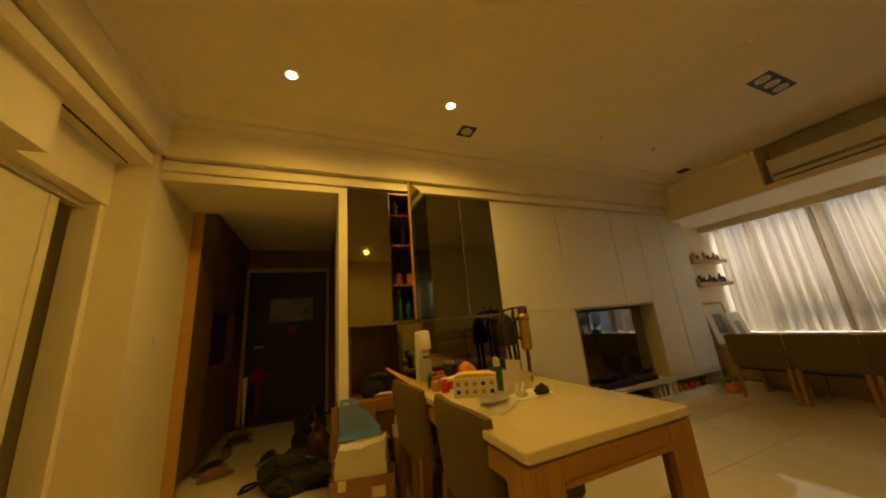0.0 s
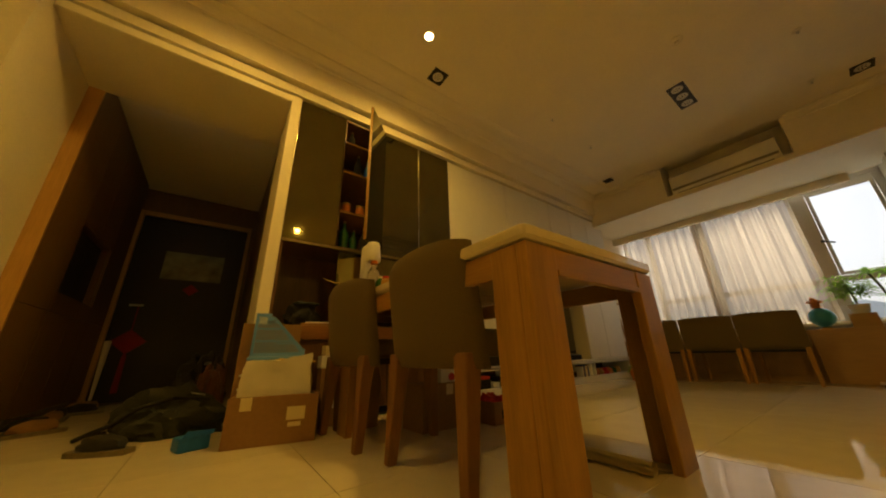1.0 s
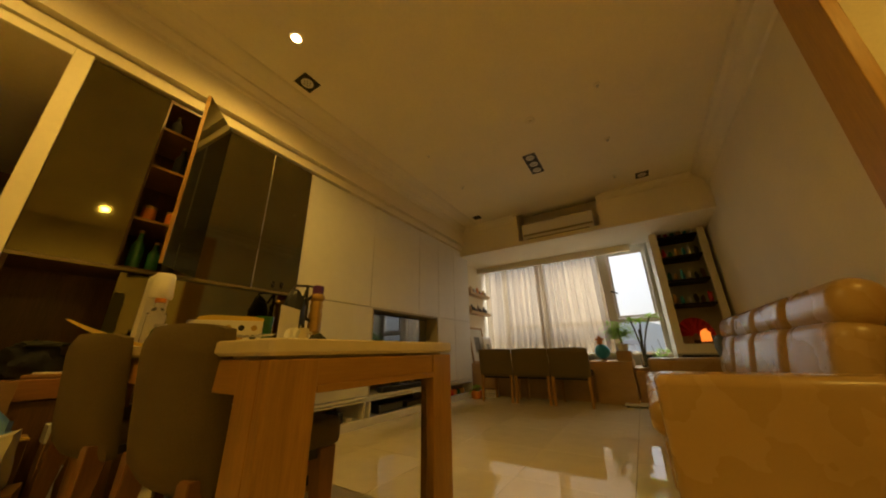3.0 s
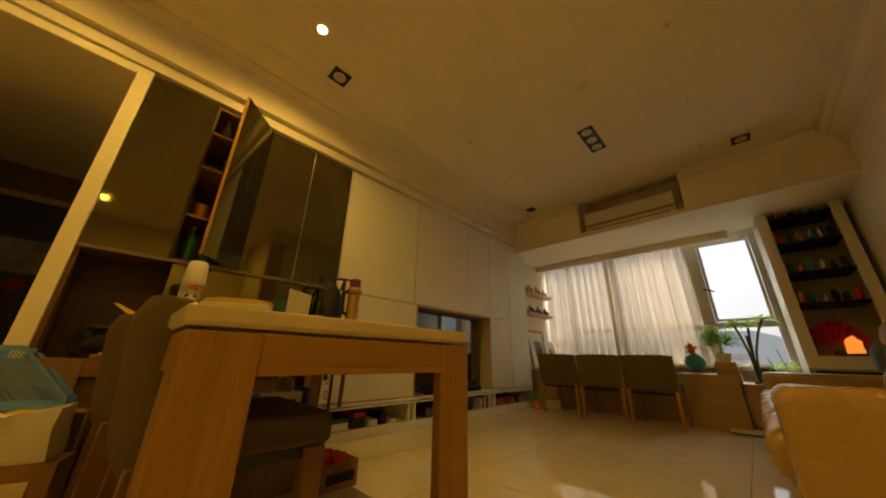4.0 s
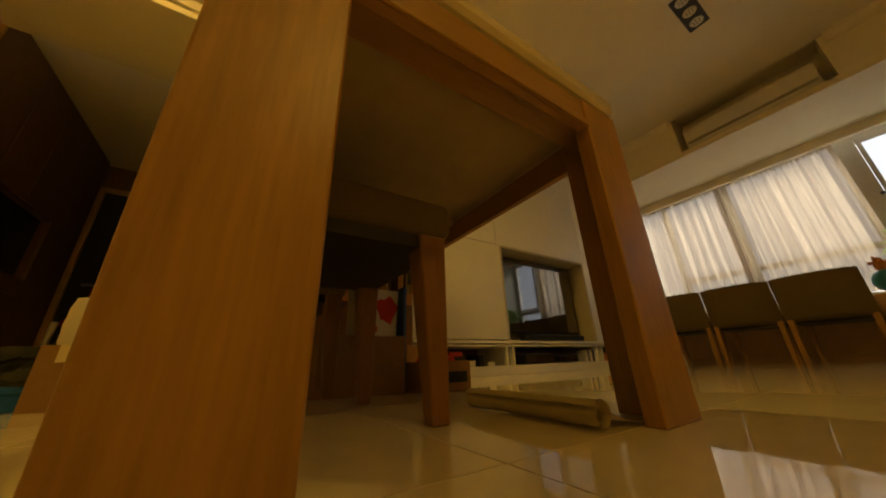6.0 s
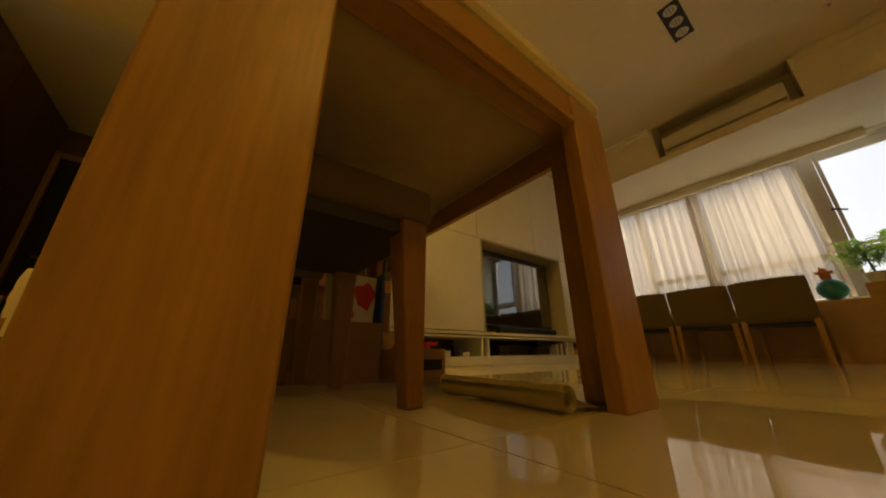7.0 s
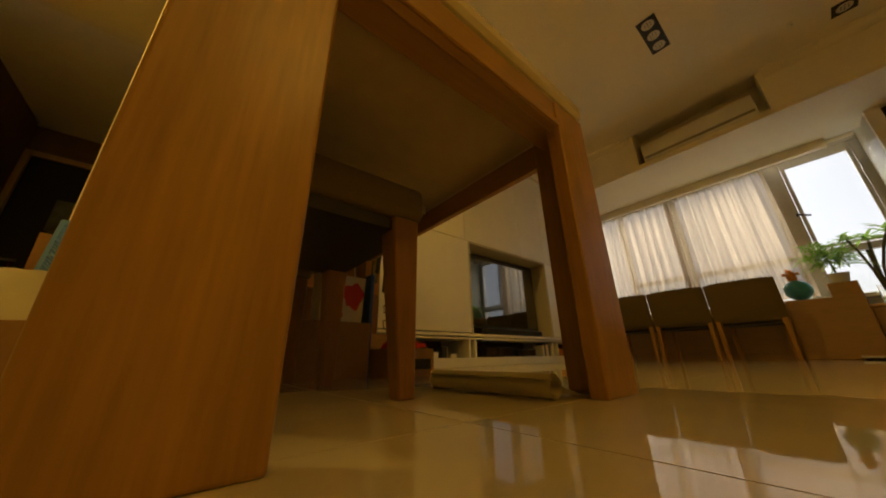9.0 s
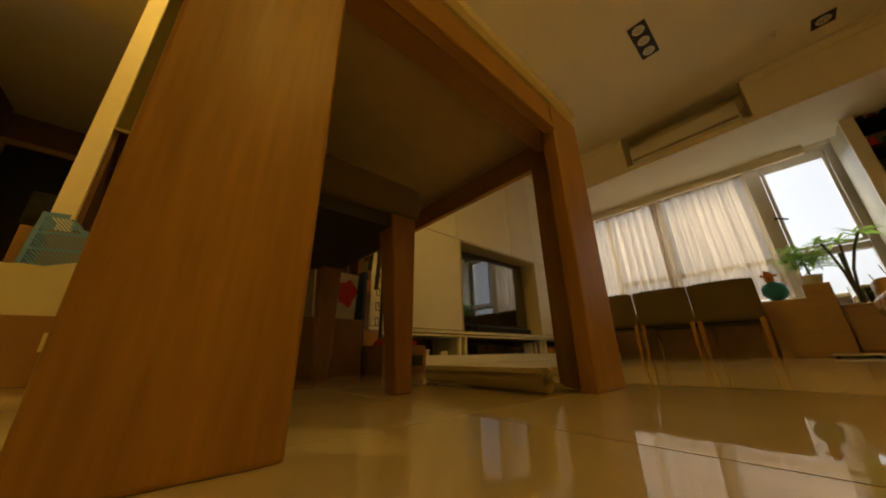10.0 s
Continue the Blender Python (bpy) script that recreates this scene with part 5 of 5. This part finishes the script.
for r in range(2):
    for c in range(5):
        part("printed_dot", prism([(-0.092 + 0.046 * c + 0.012 * math.cos(a), 0.030 + 0.040 * r + 0.012 * math.sin(a)) for a in (2 * math.pi * i / 10 for i in range(10))], -0.0615, -0.0607), DOT_INK if (r + c) % 4 else BLACK, tb)
part("cover_sheet", prism([(-0.115, 0.1005), (0.118, 0.1005), (0.122, 0.112), (0.08, 0.118), (-0.06, 0.121), (-0.105, 0.114)], -0.055, 0.058), YELLOW, tb, "folded yellow paper on top")
rbx = thing("snack_box", pose(2.42, 3.78, TOP, 0, 0, 10), "small red, white and blue snack box", "box")
part("carton", one(-0.07, 0.07, -0.035, 0.035, 0, 0.045, 0.003), RED, rbx)
part("lid", one(-0.071, 0.071, -0.036, 0.036, 0.0455, 0.065, 0.003), WHITE, rbx)
solid("spiky_ornament", lump(0.065, 0.065, 0.075, (0, 0, 0), 0.25, 1.2, 4), ORANGE, "orange-brown bristly ornament on the table", "ornament", "", pose(2.62, 3.98, TOP))
for i, (x, y, mt, r, h) in enumerate(((2.31, 3.86, GREEN, 0.03, 0.10), (2.38, 3.89, CARD, 0.035, 0.09), (2.47, 4.0, BLACK, 0.028, 0.14), (2.30, 3.77, BRASS, 0.028, 0.08), (2.54, 4.08, CLEAR, 0.03, 0.12), (2.33, 3.69, RED, 0.022, 0.07))):
    j = thing("condiment_jar", (x, y, TOP), "small condiment jar standing on the table", "jar", "jars on the table")
    part("jar", lathe([(r, 0), (r * 1.05, 0.01), (r * 1.05, h * 0.7), (r * 0.7, h * 0.85), (r * 0.7, h * 0.88)], 16), mt, j)
    part("lid", lathe([(r * 0.78, h * 0.88), (r * 0.78, h), (r * 0.6, h + 0.003)], 16), RED if i % 2 else STEEL, j)
ph = thing("paper_holder", pose(2.635, 3.39, TOP, 0, 0, 4), "white card holder with a clear box", "holder")
part("card", prism([(-0.05, 0), (0.05, 0), (0.05, 0.165), (-0.05, 0.18)], 0.0, 0.003), PAPER, ph)
part("tray", boxes((-0.10, 0.13, -0.15, 0.006, 0, 0.003)), PAPER, ph)
part("cup", lathe([(0.034, 0.0), (0.038, 0.13), (0.035, 0.13), (0.031, 0.006)], 20, (-0.055, 0.10, 0)), GREEN, ph, "dark green glass cup")
mug = thing("mug", (2.745, 3.46, TOP), "cream mug with a brown picture", "mug")
part("cup", lathe([(0.034, 0), (0.038, 0.006), (0.038, 0.085), (0.034, 0.085), (0.033, 0.01)], 22), ROLLPAPER, mug)
part("handle", tube([(0.036, 0, 0.07), (0.062, 0, 0.065), (0.062, 0, 0.03), (0.036, 0, 0.022)], 0.006), ROLLPAPER, mug)
solid("toy_cow", lump(0.032, 0.022, 0.045, (0, 0, 0), 0.5, 4.4, 3), WHITE, "small white spotted toy cow", "toy", "", pose(2.60, 3.30, TOP + 0.003))
solid("toy_car", lump(0.04, 0.024, 0.028, (0, 0, 0), 0.4, 8.4, 3), OLIVE, "small dark grey-green toy on the table", "toy", "", pose(2.71, 3.27, TOP + 0.003))
bkl = thing("upright_book", pose(2.72, 3.72, TOP, 0, 0, 75), "upright booklet with a red and blue cover", "book")
part("pages", one(-0.045, 0.045, -0.008, 0.008, 0, 0.15), PAPER, bkl)
part("cover", boxes((-0.047, 0.047, -0.0105, -0.0085, 0, 0.152), (-0.047, 0.047, 0.0085, 0.0105, 0, 0.152)), ROLLPAPER, bkl)
part("picture", boxes((-0.02, 0.02, -0.0125, -0.0108, 0.05, 0.11)), RED, bkl)


def sheet(name, m, w, d, lift, material, label, seed):
    bm = bmesh.new()
    n = 8
    g = [[bm.verts.new((w * (i / n - 0.5), d * (j / n - 0.5), lift * max(0.0, noise.noise(Vector((i * 0.5, j * 0.4, seed)))) + 0.0015 + lift * (i / n) ** 3)) for j in range(n + 1)] for i in range(n + 1)]
    for i in range(n):
        for j in range(n):
            bm.faces.new((g[i][j], g[i + 1][j], g[i + 1][j + 1], g[i][j + 1]))
    bmesh.ops.solidify(bm, geom=bm.faces[:], thickness=0.001)
    return solid(name, bm, material, label, "paper", "papers on the table", m, smooth=60)


sheet("newspaper", pose(2.385, 3.21, TOP, 0, 0, 35), 0.22, 0.16, 0.02, PAPER, "crumpled newspaper lying on the table edge", 1)
sheet("newspaper", pose(2.42, 3.27, TOP + 0.022, 0, 0, 10), 0.16, 0.12, 0.018, mat("grey_newsprint", (0.42, 0.40, 0.35), 0.8, spread=0.5, grain=70), "grey printed newspaper on the table", 3)
bm = bmesh.new()
prev = None
for i in range(13):
    s = i / 12
    c = Vector((2.33 - 0.26 * s, 3.84 + 0.33 * s, TOP + 0.002 + 0.125 * s ** 1.6))
    w = Vector((0.055, 0.045, 0.0)) * (1.15 - 0.95 * s)
    row = [bm.verts.new(c - w), bm.verts.new(c + Vector((0, 0, 0.012 * math.sin(3.0 * s)))), bm.verts.new(c + w)]
    if prev:
        for k in range(2):
            bm.faces.new((prev[k], prev[k + 1], row[k + 1], row[k]))
    prev = row
bmesh.ops.solidify(bm, geom=bm.faces[:], thickness=0.001)
solid("flyer", bm, YELLOW, "yellow flyer curling up over the table edge", "paper", "papers on the table", None, smooth=60)

# ---- rolled paper on the floor ----
bm = bmesh.new()
turns, L = 2.4, 0.37
prev = None
for i in range(61):
    s = i / 60
    a = turns * 2 * math.pi * s
    r = 0.012 + 0.011 * s
    p, q = (r * math.cos(a), r * math.sin(a) + 0.0245), (r * math.cos(a), r * math.sin(a) + 0.0245)
    pair = (bm.verts.new((p[0], 0, p[1])), bm.verts.new((q[0], L, q[1])))
    if prev:
        bm.faces.new((prev[0], prev[1], pair[1], pair[0]))
    prev = pair
for i in range(1, 9):
    s = i / 8
    pair = (bm.verts.new((0.022 + 0.095 * s, -0.01 * s, 0.022 * (1 - s) ** 2 + 0.0025)), bm.verts.new((0.022 + 0.012 * s, L - 0.14 * s, 0.022 * (1 - s) ** 2 + 0.0025)))
    bm.faces.new((prev[0], prev[1], pair[1], pair[0]))
    prev = pair
bmesh.ops.solidify(bm, geom=bm.faces[:], thickness=0.0012)
solid("paper_roll", bm, ROLLPAPER, "yellowed paper sheet rolled up on the floor", "paper roll", "", pose(2.80, 2.80, 0, 0, 0, -3), smooth=60)

# ---- beside the sofa ----
st = thing("side_table", (3.36, 0.76, 0), "pale side table with things on it", "table")
part("tabletop", one(-0.16, 0.16, -0.25, 0.20, 0.555, 0.585, 0.004), TRIM, st)
for sx in (-1, 1):
    part("side_panel", one(sx * 0.15 - 0.01, sx * 0.15 + 0.01, -0.24, 0.19, 0, 0.5545), TRIM, st)
bk = thing("book", pose(3.36, 0.80, 0.586, 0, 0, 20), "book lying on the side table", "book")
part("pages", one(-0.08, 0.08, -0.11, 0.11, 0.002, 0.03), PAPER, bk)
part("cover", boxes((-0.083, 0.083, -0.113, 0.113, 0, 0.002), (-0.083, 0.083, -0.113, 0.113, 0.0302, 0.0325)), RED, bk)

# ---- floor tiles ----
SIZE = 0.60
tile_mesh = finish("tile", one(0.0013, SIZE - 0.0013, 0.0013, SIZE - 0.0013, -0.010, 0.0), TILE)
for i in range(-5, 9):
    for j in range(-6, 8):
        x, y = 2.57 + SIZE * i, 2.782 + SIZE * j
        if x + SIZE > 7.95 or y + SIZE > 7.45 or (x < -0.5) or (y > 4.5 and x > 1.8):
            continue
        t = new("tile", tile_mesh)
        t.parent, t.location = floor, (x, y, 0)
